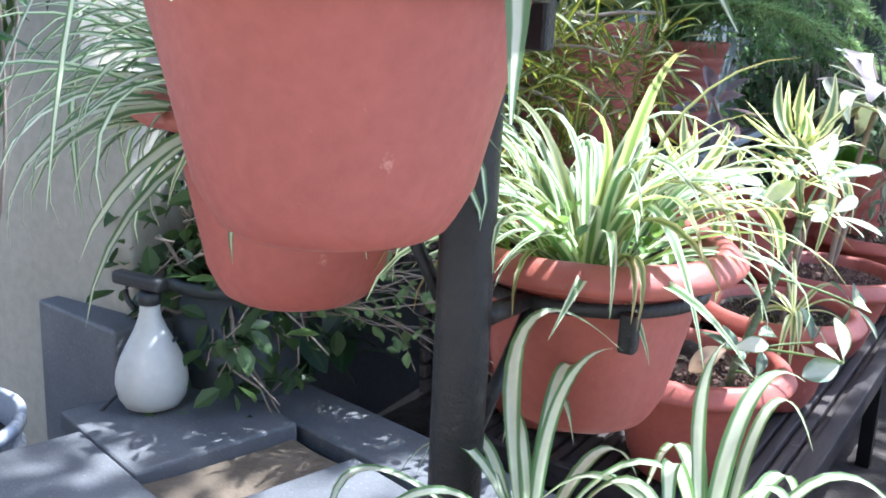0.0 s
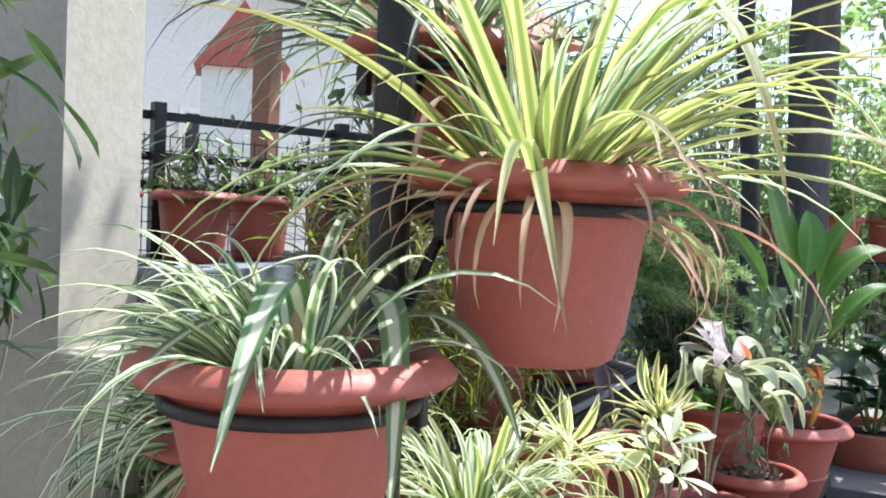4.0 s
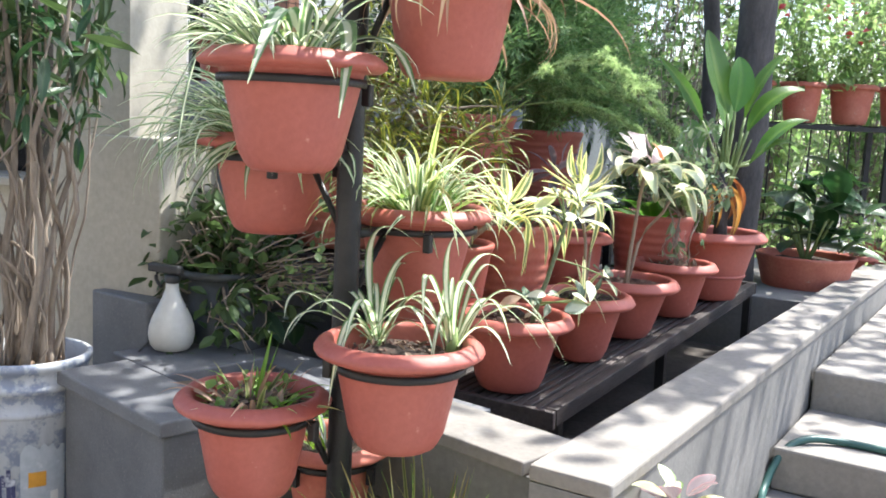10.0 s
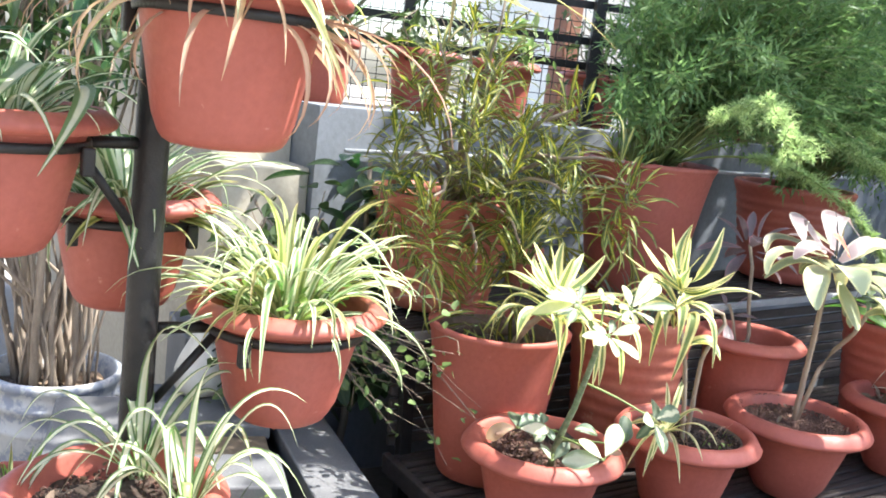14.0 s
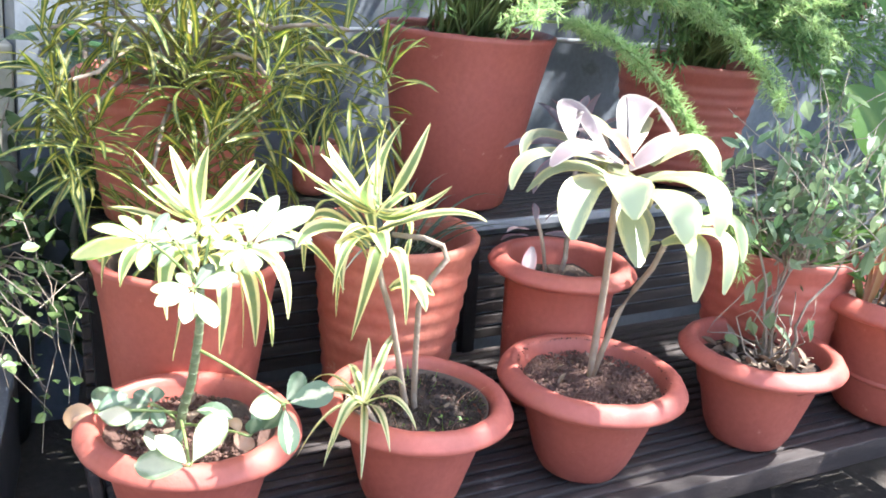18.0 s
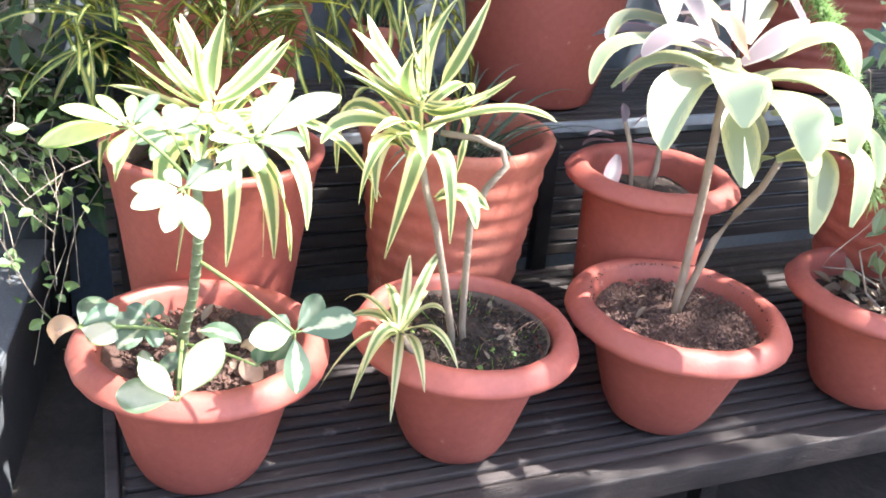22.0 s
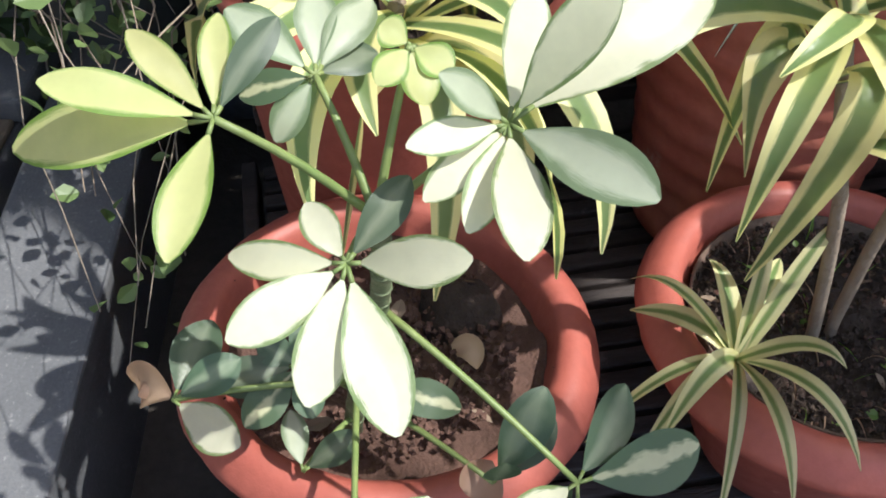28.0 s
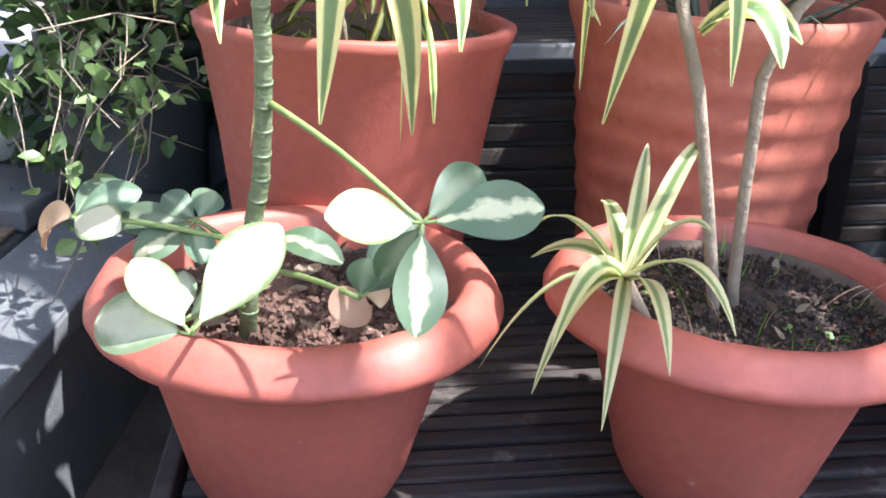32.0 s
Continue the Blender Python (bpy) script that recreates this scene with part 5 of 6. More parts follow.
for foot, mid, tip, wide, mat in (
        ((0.189, 1.396, 0.898), (0.122, 1.32, 0.916), (0.13, 1.275, 0.888), 0.024, CORDY),
        ((0.199, 1.391, 0.893), (0.158, 1.285, 0.896), (0.169, 1.234, 0.85), 0.024, CORDY),
        ((0.212, 1.377, 0.869), (0.234, 1.305, 0.859), (0.266, 1.279, 0.801), 0.051, CORDY),
        ((0.228, 1.407, 0.845), (0.259, 1.394, 0.81), (0.302, 1.375, 0.764), 0.054, CORDY),
        ((0.22, 1.395, 0.88), (0.28, 1.35, 0.876), (0.321, 1.335, 0.844), 0.065, CORDY),
        ((0.238, 1.412, 0.859), (0.327, 1.399, 0.864), (0.373, 1.385, 0.822), 0.058, CORDY),
        ((0.241, 1.426, 0.875), (0.313, 1.471, 0.887), (0.366, 1.457, 0.824), 0.041, CORDY),
        ((0.222, 1.447, 0.892), (0.231, 1.518, 0.918), (0.271, 1.542, 0.884), 0.039, CORDY),
        ((0.243, 1.467, 0.872), (0.254, 1.511, 0.879), (0.273, 1.555, 0.868), 0.022, CORDY),
        ((0.19, 1.423, 0.905), (0.141, 1.487, 0.971), (0.182, 1.54, 0.918), 0.053, CORDY_PINK),
        ((0.214, 1.411, 0.886), (0.224, 1.445, 0.915), (0.219, 1.493, 0.941), 0.038, CORDY_PINK),
        ((0.194, 1.386, 0.899), (0.146, 1.349, 0.963), (0.182, 1.321, 0.922), 0.041, CORDY_PINK),
        ((0.216, 1.398, 0.894), (0.2, 1.328, 0.92), (0.194, 1.279, 0.889), 0.034, CORDY_PINK),
        ((0.247, 1.389, 0.902), (0.243, 1.37, 0.927), (0.226, 1.347, 0.947), 0.042, CORDY_HEART),
        ((0.181, 1.417, 0.917), (0.132, 1.41, 0.938), (0.098, 1.401, 0.947), 0.036, CORDY),
        ((0.267, 1.457, 0.824), (0.3, 1.461, 0.81), (0.322, 1.458, 0.781), 0.030, CORDY),
        ((0.176, 1.407, 0.884), (0.156, 1.401, 0.863), (0.142, 1.387, 0.843), 0.022, CORDY),
        ((0.179, 1.416, 0.891), (0.138, 1.398, 0.873), (0.1, 1.374, 0.867), 0.019, CORDY),
        ((0.232, 1.462, 0.827), (0.238, 1.513, 0.83), (0.253, 1.545, 0.809), 0.024, CORDY),
        ((0.179, 1.443, 0.902), (0.143, 1.484, 0.93), (0.125, 1.524, 0.944), 0.039, CORDY),
        ((0.159, 1.413, 0.905), (0.118, 1.417, 0.92), (0.079, 1.411, 0.917), 0.029, CORDY_PINK),
        ((0.204, 1.443, 0.838), (0.217, 1.461, 0.801), (0.22, 1.462, 0.765), 0.029, CORDY),
        ((0.275, 1.444, 0.785), (0.314, 1.471, 0.79), (0.346, 1.457, 0.718), 0.038, CORDY),
        ((0.28, 1.461, 0.798), (0.339, 1.5, 0.805), (0.37, 1.487, 0.735), 0.027, CORDY),
        ((0.272, 1.49, 0.8), (0.295, 1.56, 0.819), (0.325, 1.571, 0.761), 0.027, CORDY),
        ((0.259, 1.456, 0.78), (0.244, 1.445, 0.769), (0.255, 1.43, 0.752), 0.019, CORDY)):
    leaf_along(root, L(foot), L(mid), L(tip), wide * rng.uniform(0.95, 1.15), mat, (rng.gauss(0.3, 0.12), rng.gauss(-0.15, 0.12), 1), "leaf", 0.52, 0.5, 0.32, rng.uniform(-0.12, 0.22), 14, rng.uniform(0.0, 0.1))
for tip in ((0.07, 1.36, 0.82), (0.09, 1.47, 0.83), (0.16, 1.52, 0.80), (0.3, 1.53, 0.83), (0.12, 1.30, 0.83)):
    leaf_along(root, L((0.205, 1.41, 0.86)), (L((0.205, 1.41, 0.9)) + L(tip)) / 2, L(tip), 0.045, CORDY, (0.2, 0, 1), "leaf", 0.52, 0.5, 0.32, 0.15, 12, 0.1)
part("spike", tube(bend(L((0.204, 1.411, 0.89)), L((0.179, 1.417, 0.987)), (0.003, 0.002, 0), 5), 0.003, 6, None, 0.0008), BARK, root, "dark unopened leaf spike")
litter(root, sz, 0.11, 8, rng, 0.02)
granules(root, sz + 0.012, 0.0, 0.112, 2200, rng, 0.0028, BROWNSOIL)
granules(root, 0.183, 0.122, 0.14, 260, rng, 0.0017, CLODS, "rim_dirt")

root, sz = potted("ficus", "small twiggy ficus in a red rolled-rim pot", 0.218, 1.81, 0.546, 0.300, 0.189, seed=13, group=GR, fill=0.04, rim=0.033, base=0.48, lh=0.032, under=0.004)
L = lambda p: local(root, p)
for k in range(4):
    part("stem", tube(bend(L((0.212 + 0.012 * k, 1.81, 0.48)), L((0.185 + 0.03 * k, 1.77 + 0.05 * k, 0.76)), (rng.gauss(0, 0.015), rng.gauss(0, 0.015), 0), 7, 0.03, k), 0.0036, 7, None, 0.0022), CANE, root)
bush(root, L((0.235, 1.82, 0.70)), L((0.21, 1.82, 0.93)), (0.17, 0.21, 0.13), 48, 10, 0.034, FICUSLEAF, CANE, rng, 0.002, 0.0, 0.5, 0.5, 0.014)
bush(root, L((0.235, 1.80, 0.52)), L((0.24, 1.82, 0.68)), (0.13, 0.16, 0.05), 9, 2, 0.04, FICUSLEAF, CANE, rng, 0.0018, 0.0, 0.46, 0.5, 0.01)
litter(root, sz, 0.1, 120, rng, 0.03)

root, sz = potted("canna_plant", "tall broad-leafed canna with dead orange sheaths", 0.272, 2.158, 0.632, 0.398, 0.256, seed=14, group=GR, fill=0.05, rim=0.04, base=0.52, lh=0.036)
L = lambda p: local(root, p)
part("ridge", lathe([(0.124, 0.084), (0.1305, 0.088), (0.132, 0.094), (0.1275, 0.1), (0.124, 0.098)], 48, closed=True), TERRA, root, "raised ring round the pot")
tall = leaf_set("broad_leaf", CANNA, [(0.46, 0.125, 0, 26), (0.40, 0.115, 0, 50), (0.36, 0.10, 0, 70)], fold=0.22, peak=0.45, sharp=0.6, neck=0.1, steps=12, wave=0.06)
part("trunk", tube([L(p) for p in ((0.31, 2.12, 0.56), (0.305, 2.125, 0.66), (0.3, 2.135, 0.76), (0.3, 2.145, 0.86))], 0.026, 12, None, 0.02), BARK, root, "dark scarred stalk")
top = Vector((0.3, 2.145, 0.84))
for k, (hub, mid, tip, wide, up) in enumerate((((0.29, 2.15, 1.06), (0.235, 2.165, 1.2), (0.19, 2.16, 1.36), 0.125, (0.8, -0.5, 0.2)), ((0.31, 2.18, 1.07), (0.315, 2.21, 1.17), (0.30, 2.23, 1.27), 0.105, (0.6, -0.7, 0.3)),
                                             ((0.345, 2.2, 1.05), (0.39, 2.24, 1.18), (0.46, 2.29, 1.29), 0.085, (-0.5, -0.5, 0.6)), ((0.36, 2.19, 1.0), (0.43, 2.235, 1.11), (0.53, 2.3, 1.16), 0.09, (-0.2, -0.6, 0.7)),
                                             ((0.39, 2.19, 0.9), (0.47, 2.23, 1.0), (0.56, 2.3, 1.05), 0.085, (-0.3, -0.5, 0.8)), ((0.38, 2.16, 0.88), (0.45, 2.2, 0.95), (0.54, 2.26, 0.955), 0.05, (0, -0.4, 1)),
                                             ((0.205, 2.122, 1.03), (0.155, 2.09, 1.12), (0.06, 2.02, 1.245), 0.05, (0.6, -0.8, 0.1)), ((0.22, 2.09, 0.9), (0.2, 2.07, 0.97), (0.155, 2.04, 1.03), 0.08, (0.7, -0.6, 0.3)),
                                             ((0.215, 2.05, 0.86), (0.19, 2.03, 0.93), (0.14, 1.985, 1.0), 0.1, (0.8, -0.5, 0.4)), ((0.2, 2.0, 0.775), (0.185, 1.95, 0.79), (0.178, 1.9, 0.765), 0.05, (0.3, 0, 1)),
                                             ((0.25, 2.2, 0.95), (0.2, 2.3, 1.02), (0.17, 2.36, 0.98), 0.09, (0.4, 0, 1)), ((0.28, 2.21, 1.0), (0.25, 2.3, 1.13), (0.26, 2.4, 1.17), 0.1, (0.5, -0.4, 0.7)))):
    base = top + Vector((rng.gauss(0, 0.012), rng.gauss(0, 0.012), rng.uniform(-0.06, 0.02)))
    if k in (7, 8, 9):
        base = Vector((0.25, 2.06 - 0.02 * k + 0.14, 0.62))
    part("leaf_stalk", tube(bend(L(base), L(hub), (0, 0, 0), 5, 0.01, k), 0.008, 8, None, 0.005), GREENSTEM, root)
    leaf_along(root, L(hub), L(mid), L(tip), wide, CANNA, up, "broad_leaf", 0.45, 0.6, 0.12, 0.25, 14, 0.03)
for k in range(9):
    a = radians(k * 40)
    part("leaf_stalk", tube(bend(L(top) + Vector((0.012 * math.cos(a), 0.012 * math.sin(a), -0.06)), L(top) + Vector((0.05 * math.cos(a) + 0.03, 0.06 * math.sin(a) + 0.02, rng.uniform(0.1, 0.2))), (0, 0, 0), 4), 0.007, 7, None, 0.003), GREENSTEM, root)
for k, (x, y, z, reach) in enumerate(((0.262, 2.035, 0.79, 0.03), (0.25, 2.02, 0.775, 0.035), (0.258, 2.06, 0.8, 0.03), (0.27, 2.075, 0.8, 0.04), (0.3, 2.11, 0.77, 0.05), (0.31, 2.13, 0.8, 0.045), (0.3, 2.16, 0.84, 0.05), (0.275, 2.2, 0.82, 0.05), (0.24, 2.05, 0.76, 0.03), (0.33, 2.15, 0.82, 0.06))):
    a = radians(-80 + 16 * k)
    out = Vector((math.cos(a), math.sin(a) * 0.6, 0)) * reach
    leaf_along(root, L((x, y, z)), L((x, y, z - 0.06)) + out, L((x, y, z - rng.uniform(0.13, 0.19))) + out * 0.9, rng.uniform(0.022, 0.036), ORANGE, (1, -0.3 + 0.15 * k, 0.3), "dead_leaf", 0.5, 0.5, 0.4, 0.7)
litter(root, sz, 0.14, 30, rng)

# ---- back row on the shelf ----
root, sz = potted("dracaena", "cream-edged dracaena leaning over a tall red pot", -0.232, 0.888, 0.653, 0.318, 0.346, "plain", seed=15, group=GR, fill=0.06, base=0.66)
L = lambda p: local(root, p)
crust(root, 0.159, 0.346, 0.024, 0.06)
part("stem", tube(bend(L((-0.18, 0.87, 0.59)), L((-0.01, 0.832, 0.735)), (0.0, 0, 0.03), 7, 0.01, 2), 0.008, 9, None, 0.006), STEM, root)
crown(root, L((-0.005, 0.832, 0.75)), [L(p) for p in ((-0.05, 0.755, 0.87), (-0.013, 0.742, 0.833), (-0.093, 0.73, 0.778), (-0.034, 0.854, 0.877), (0.024, 0.916, 0.863), (-0.046, 0.711, 0.676), (0.167, 0.899, 0.69), (0.065, 0.778, 0.603), (0.133, 0.82, 0.637),
                                              (0.135, 0.892, 0.638), (0.085, 0.888, 0.617), (0.03, 0.89, 0.59), (0.02, 0.72, 0.70), (0.1, 0.76, 0.68), (0.13, 0.79, 0.76), (0.06, 0.8, 0.87), (0.13, 0.86, 0.80), (0.07, 0.95, 0.79), (0.07, 0.73, 0.77))], 0.0225, [SONG], rng)
crown(root, L((-0.01, 0.835, 0.76)), [L(p) for p in ((-0.12, 0.86, 0.83), (-0.14, 0.80, 0.79), (-0.12, 0.9, 0.76), (-0.06, 0.95, 0.78), (-0.05, 0.93, 0.85), (-0.1, 0.77, 0.70), (-0.09, 0.92, 0.69), (-0.02, 0.96, 0.70), (-0.07, 0.81, 0.87), (0.0, 0.79, 0.88))], 0.022, [SONG], rng)
leaf_along(root, L((0.0, 0.84, 0.73)), L((0.06, 0.93, 0.775)), L((0.115, 1.005, 0.70)), 0.016, SONG, (0.5, 0, 1), "leaf", 0.5, 0.7, 0.4, 0.3, 12)
root, sz = potted("strap_plant", "grey strap-leaf plant in a ribbed red pot", -0.178, 1.249, 0.685, 0.308, 0.358, "ribbed", TERRA_DUSTY, seed=16, group=GR, fill=0.06)
spider_plant(root, sz, 38, 0.24, [GREYGRASS], rng, 0.05, lift=(50, 88), droop=(60, 140), width=0.009)
litter(root, sz, 0.11, 30, rng, 0.02)
root, sz = potted("cordyline", "dark red cordyline seedling in a small red pot", -0.078, 1.562, 0.636, 0.284, 0.292, seed=17, group=GR, fill=0.05, rim=0.036)
L = lambda p: local(root, p)
part("stem", tube(bend(L((-0.08, 1.56, 0.585)), L((-0.17, 1.63, 0.84)), (0.01, 0, 0), 5, 0.02, 1), 0.005, 7), STEM, root)
rosette(root, L((-0.17, 1.63, 0.86)), 12, 0.12, 0.036, [CORDY_DARK], rng, -30, 80, (20, 60), 0.5, 0.75, 0.25)
rosette(root, L((-0.12, 1.52, 0.70)), 6, 0.07, 0.02, [CORDY_DARK], rng, -30, 60, (20, 60), 0.5, 0.75, 0.25)
part("stem", tube(bend(L((-0.1, 1.54, 0.585)), L((-0.12, 1.52, 0.70)), (0.01, 0, 0), 5, 0.01, 1), 0.004, 7), STEM, root)
root, sz = potted("leafy_plant", "dark leafy plant in a ribbed red pot", 0.09, 1.97, 0.69, 0.31, 0.325, "ribbed", seed=18, group=GR, fill=0.05)
for i in range(12):
    put_leaf(tall[2], root, (0, 0, sz), i * 137.5, rng.uniform(15, 65), rng.uniform(-20, 20), rng.uniform(0.45, 0.7), "broad_leaf")

# ---- top tier ----
GT = "large red pots on the top tier"
root, sz = potted("croton_plant", "narrow-leafed spotted croton in a ribbed red pot", -0.61, 0.975, 0.886, 0.38, 0.289, "ribbed", TERRA_DUSTY, seed=20, group=GT, fill=0.05)
L = lambda p: local(root, p)
cro = leaf_set("croton_leaf", CROTON, [(0.12, 0.0105, 0, 40), (0.15, 0.0095, 0, 80), (0.10, 0.011, 0, 25), (0.165, 0.009, 0, 110)], fold=0.2, peak=0.6, sharp=0.45, neck=0.4, steps=8, wave=0.3)
for k, top in enumerate(((-0.52, 0.93, 1.30), (-0.45, 1.05, 1.10), (-0.38, 1.1, 1.0), (-0.62, 0.85, 1.18), (-0.42, 0.88, 1.02), (-0.36, 0.76, 0.86), (-0.45, 0.72, 0.98), (-0.33, 0.98, 0.88), (-0.58, 1.05, 1.22), (-0.28, 0.84, 0.76), (-0.5, 1.0, 1.36), (-0.44, 0.95, 1.2), (-0.36, 1.0, 1.06), (-0.5, 0.82, 1.1), (-0.4, 1.15, 1.12), (-0.3, 0.72, 0.92), (-0.2, 1.0, 0.95), (-0.16, 1.12, 1.03), (-0.24, 0.92, 0.83), (-0.22, 1.22, 0.97), (-0.3, 1.1, 1.14), (-0.26, 1.02, 1.02), (-0.34, 0.84, 1.12), (-0.4, 0.92, 0.94), (-0.28, 0.9, 1.0), (-0.46, 0.8, 1.24), (-0.56, 0.78, 1.04))):
    part("branch", tube(bend(L((-0.6, 0.975, 0.84)), L(top), (0.02, 0, 0.06), 6, 0.03, k), 0.006, 7, None, 0.003), STEM, root)
    for i in range(44):
        t = rng.uniform(0.0, 1.0)
        p = L(top) + Vector((rng.gauss(0, 0.012), rng.gauss(0, 0.012), -0.15 * t))
        put_leaf(rng.choice(cro), root, p, rng.uniform(0, 360), 70 - 110 * t + rng.uniform(-15, 15), rng.uniform(-40, 40), rng.uniform(0.6, 1.0), "croton_leaf")

root, sz = potted("asparagus_fern", "feathery asparagus fern in a tall smooth red pot", -0.505, 1.572, 1.010, 0.384, 0.38, "plain", seed=21, group=GT, fill=0.035, base=0.63)
L = lambda p: local(root, p)
litter(root, sz, 0.15, 110, rng, 0.025)
v, f = [], []
bm = bmesh.new()
for k in range(190):
    a = rng.uniform(0, 6.28)
    end = Vector((-0.36 + 0.42 * math.cos(a) * rng.uniform(0.2, 1), 1.82 + 0.62 * math.sin(a) * rng.uniform(0.2, 1), rng.uniform(1.08, 1.75)))
    pts = bend(L((-0.505 + rng.gauss(0, 0.03), 1.572 + rng.gauss(0, 0.03), 0.975)), L(end), (0, 0, 0.12), 9, 0.08, k)
    tube(pts, 0.003, 5, bm, 0.001)
    foxtail(pts[3:], 0.05, 5.5, rng, 0.03, v, f)
tagged(part("stem_work", bm, GREENSTEM, root), kind="stuff")
tagged(part("fern_foliage", cloud_mesh("fern_foliage", v, f, FERN), None, root), kind="stuff")
for k, (mid, end) in enumerate((((0.1, 1.53, 1.2), (0.30, 1.6, 0.74)), ((0.02, 1.35, 1.32), (0.22, 1.2, 1.09)), ((-0.12, 1.8, 1.25), (0.2, 1.74, 0.98)), ((-0.2, 2.0, 1.3), (0.1, 2.0, 1.05)))):
    st = L((-0.45, 1.58, 1.0))
    pts = [st.lerp(L(mid), t) * (1 - t) + L(mid).lerp(L(end), t) * t for t in (i / 14 for i in range(15))]
    part("stem", tube(pts, 0.003, 6), GREENSTEM, root)
    dense = k in (0, 2)
    v, f = foxtail(pts[4:], 0.014 if dense else 0.009, 50 if dense else 16, rng, 0.017)
    twigs = bmesh.new()
    for j in range(26):
        i = 4 + j * 10 // 26
        a = pts[i].lerp(pts[i + 1], rng.random()) if i < 14 else pts[14]
        side = Vector((rng.gauss(0, 1), rng.gauss(0, 1), rng.gauss(0, 0.4))).normalized() * (rng.uniform(0.012, 0.03) if dense else rng.uniform(0.03, 0.085))
        twig = bend(a, a + side + (pts[14] - pts[10]).normalized() * 0.03, (0, 0, 0.012), 5)
        tube(twig, 0.0011, 4, twigs)
        foxtail(twig, 0.007, 17, rng, 0.013, v, f)
    tagged(part("twig_work", twigs, GREENSTEM, root), kind="stuff")
    tagged(part("foxtail_spray", cloud_mesh("foxtail_spray", v, f, FERN_LIGHT), None, root), kind="stuff")

root, sz = potted("asparagus_fern", "asparagus fern spilling from a ribbed red pot", -0.47, 2.22, 0.965, 0.372, 0.299, "ribbed", seed=22, group=GT, fill=0.05)
L = lambda p: local(root, p)
v, f = [], []
bm = bmesh.new()
for k in range(150):
    a = rng.uniform(0, 6.28)
    end = Vector((-0.3 + 0.42 * math.cos(a) * rng.uniform(0.2, 1), 2.3 + 0.6 * math.sin(a) * rng.uniform(0.2, 1), rng.uniform(0.9, 1.7)))
    pts = bend(L((-0.47 + rng.gauss(0, 0.03), 2.22 + rng.gauss(0, 0.03), 0.92)), L(end), (0, 0, 0.14), 9, 0.08, k + 90)
    tube(pts, 0.003, 5, bm, 0.001)
    foxtail(pts[3:], 0.045, 5.5, rng, 0.03, v, f)
tagged(part("stem_work", bm, GREENSTEM, root), kind="stuff")
tagged(part("fern_foliage", cloud_mesh("fern_foliage", v, f, FERN), None, root), kind="stuff")

clump = thing("strap_plant", "thin dark strap leaves hanging before the garden wall", "plant", pose(-0.66, 1.3, 0.614))
part("pot", lathe(pot_profile(0.06, 0.12, 0.012, 0.7), 24), TERRA_DUSTY, clump)
part("soil", soil_mesh(0.045, 0.10, 3), SOIL, clump)
spider_plant(clump, 0.1, 34, 0.5, [GREYGRASS], rng, 0.02, lift=(72, 90), droop=(60, 190), width=0.007)

# ---- shrubs round the stand ----
shrub = thing("shrub", "tangled small-leafed shrub with bare brown twigs", "shrub", pose(-0.745, 0.617, 0.49))
bush(shrub, (0, 0, 0), (0.07, -0.06, 0.1), (0.26, 0.16, 0.27), 84, 9, 0.045, BUSHLEAF, CANE, rng, 0.0045, 0.05, 0.6, 0.5, 0.025)
vine = thing("vine", "twining vine with small green leaves and berries", "vine", pose(-0.22, 0.66, 0.09))
bush(vine, (-0.51, -0.05, 0.41), (-0.06, -0.03, 0.43), (0.18, 0.08, 0.13), 8, 8, 0.02, VINELEAF, STEM, rng, 0.0018, 0.05, 0.75, 0.5, 0.016)
bush(vine, (-0.51, -0.05, 0.41), (0.17, -0.02, 0.42), (0.09, 0.05, 0.09), 6, 8, 0.019, VINELEAF, CANE, rng, 0.0015, 0.06, 0.75, 0.5, 0.014)
bush(vine, (-0.51, -0.05, 0.41), (-0.2, 0.04, 0.5), (0.15, 0.08, 0.13), 8, 8, 0.021, VINELEAF, CANE, rng, 0.002, 0.04, 0.7, 0.5, 0.018)
bush(vine, (-0.51, -0.05, 0.41), (0.12, -0.03, 0.58), (0.1, 0.05, 0.09), 4, 8, 0.02, VINELEAF, CANE, rng, 0.0017, 0.06, 0.75, 0.5, 0.016)
vine = thing("vine", "trailing mossy weed below the granite coping", "vine", pose(-0.28, 0.33, 0.09))
bush(vine, (0, 0, 0), (0.04, 0.0, 0.2), (0.17, 0.05, 0.07), 34, 9, 0.026, WEED, GREENSTEM, rng, 0.002, 0.03, 0.8, 0.2, 0.012)
tub = thing("grey_tub", "dark grey plastic tub in the shrubbery", "tub", pose(-0.745, 0.617, 0.09))
part("body", lathe([(0.09, 0), (0.121, 0.438), (0.114, 0.438), (0.109, 0.4), (0.08, 0.02), (0.001, 0.02)], 36), GREYTUB, tub)
part("rim", lathe([(0.116, 0.439), (0.128, 0.44), (0.129, 0.458), (0.124, 0.461), (0.117, 0.46)], 36, closed=True), GREYTUB, tub)
part("soil", soil_mesh(0.107, 0.41, 9), SOIL, tub)
broad = thing("dark_shrub", "dark broad-leafed shrub against the house corner", "shrub", pose(-0.77, 0.82, 0.09))
dk = leaf_set("dark_leaf", DUMB, [(0.15, 0.06, 0, 40), (0.12, 0.05, 0, 60)], fold=0.15, peak=0.5, sharp=0.65, neck=0.15, steps=8)
part("trunk", tube(bend((0, 0, 0), (0, 0.02, 0.85), (0.02, 0, 0), 6, 0.04, 4), 0.012, 8, None, 0.006), CANE, broad)
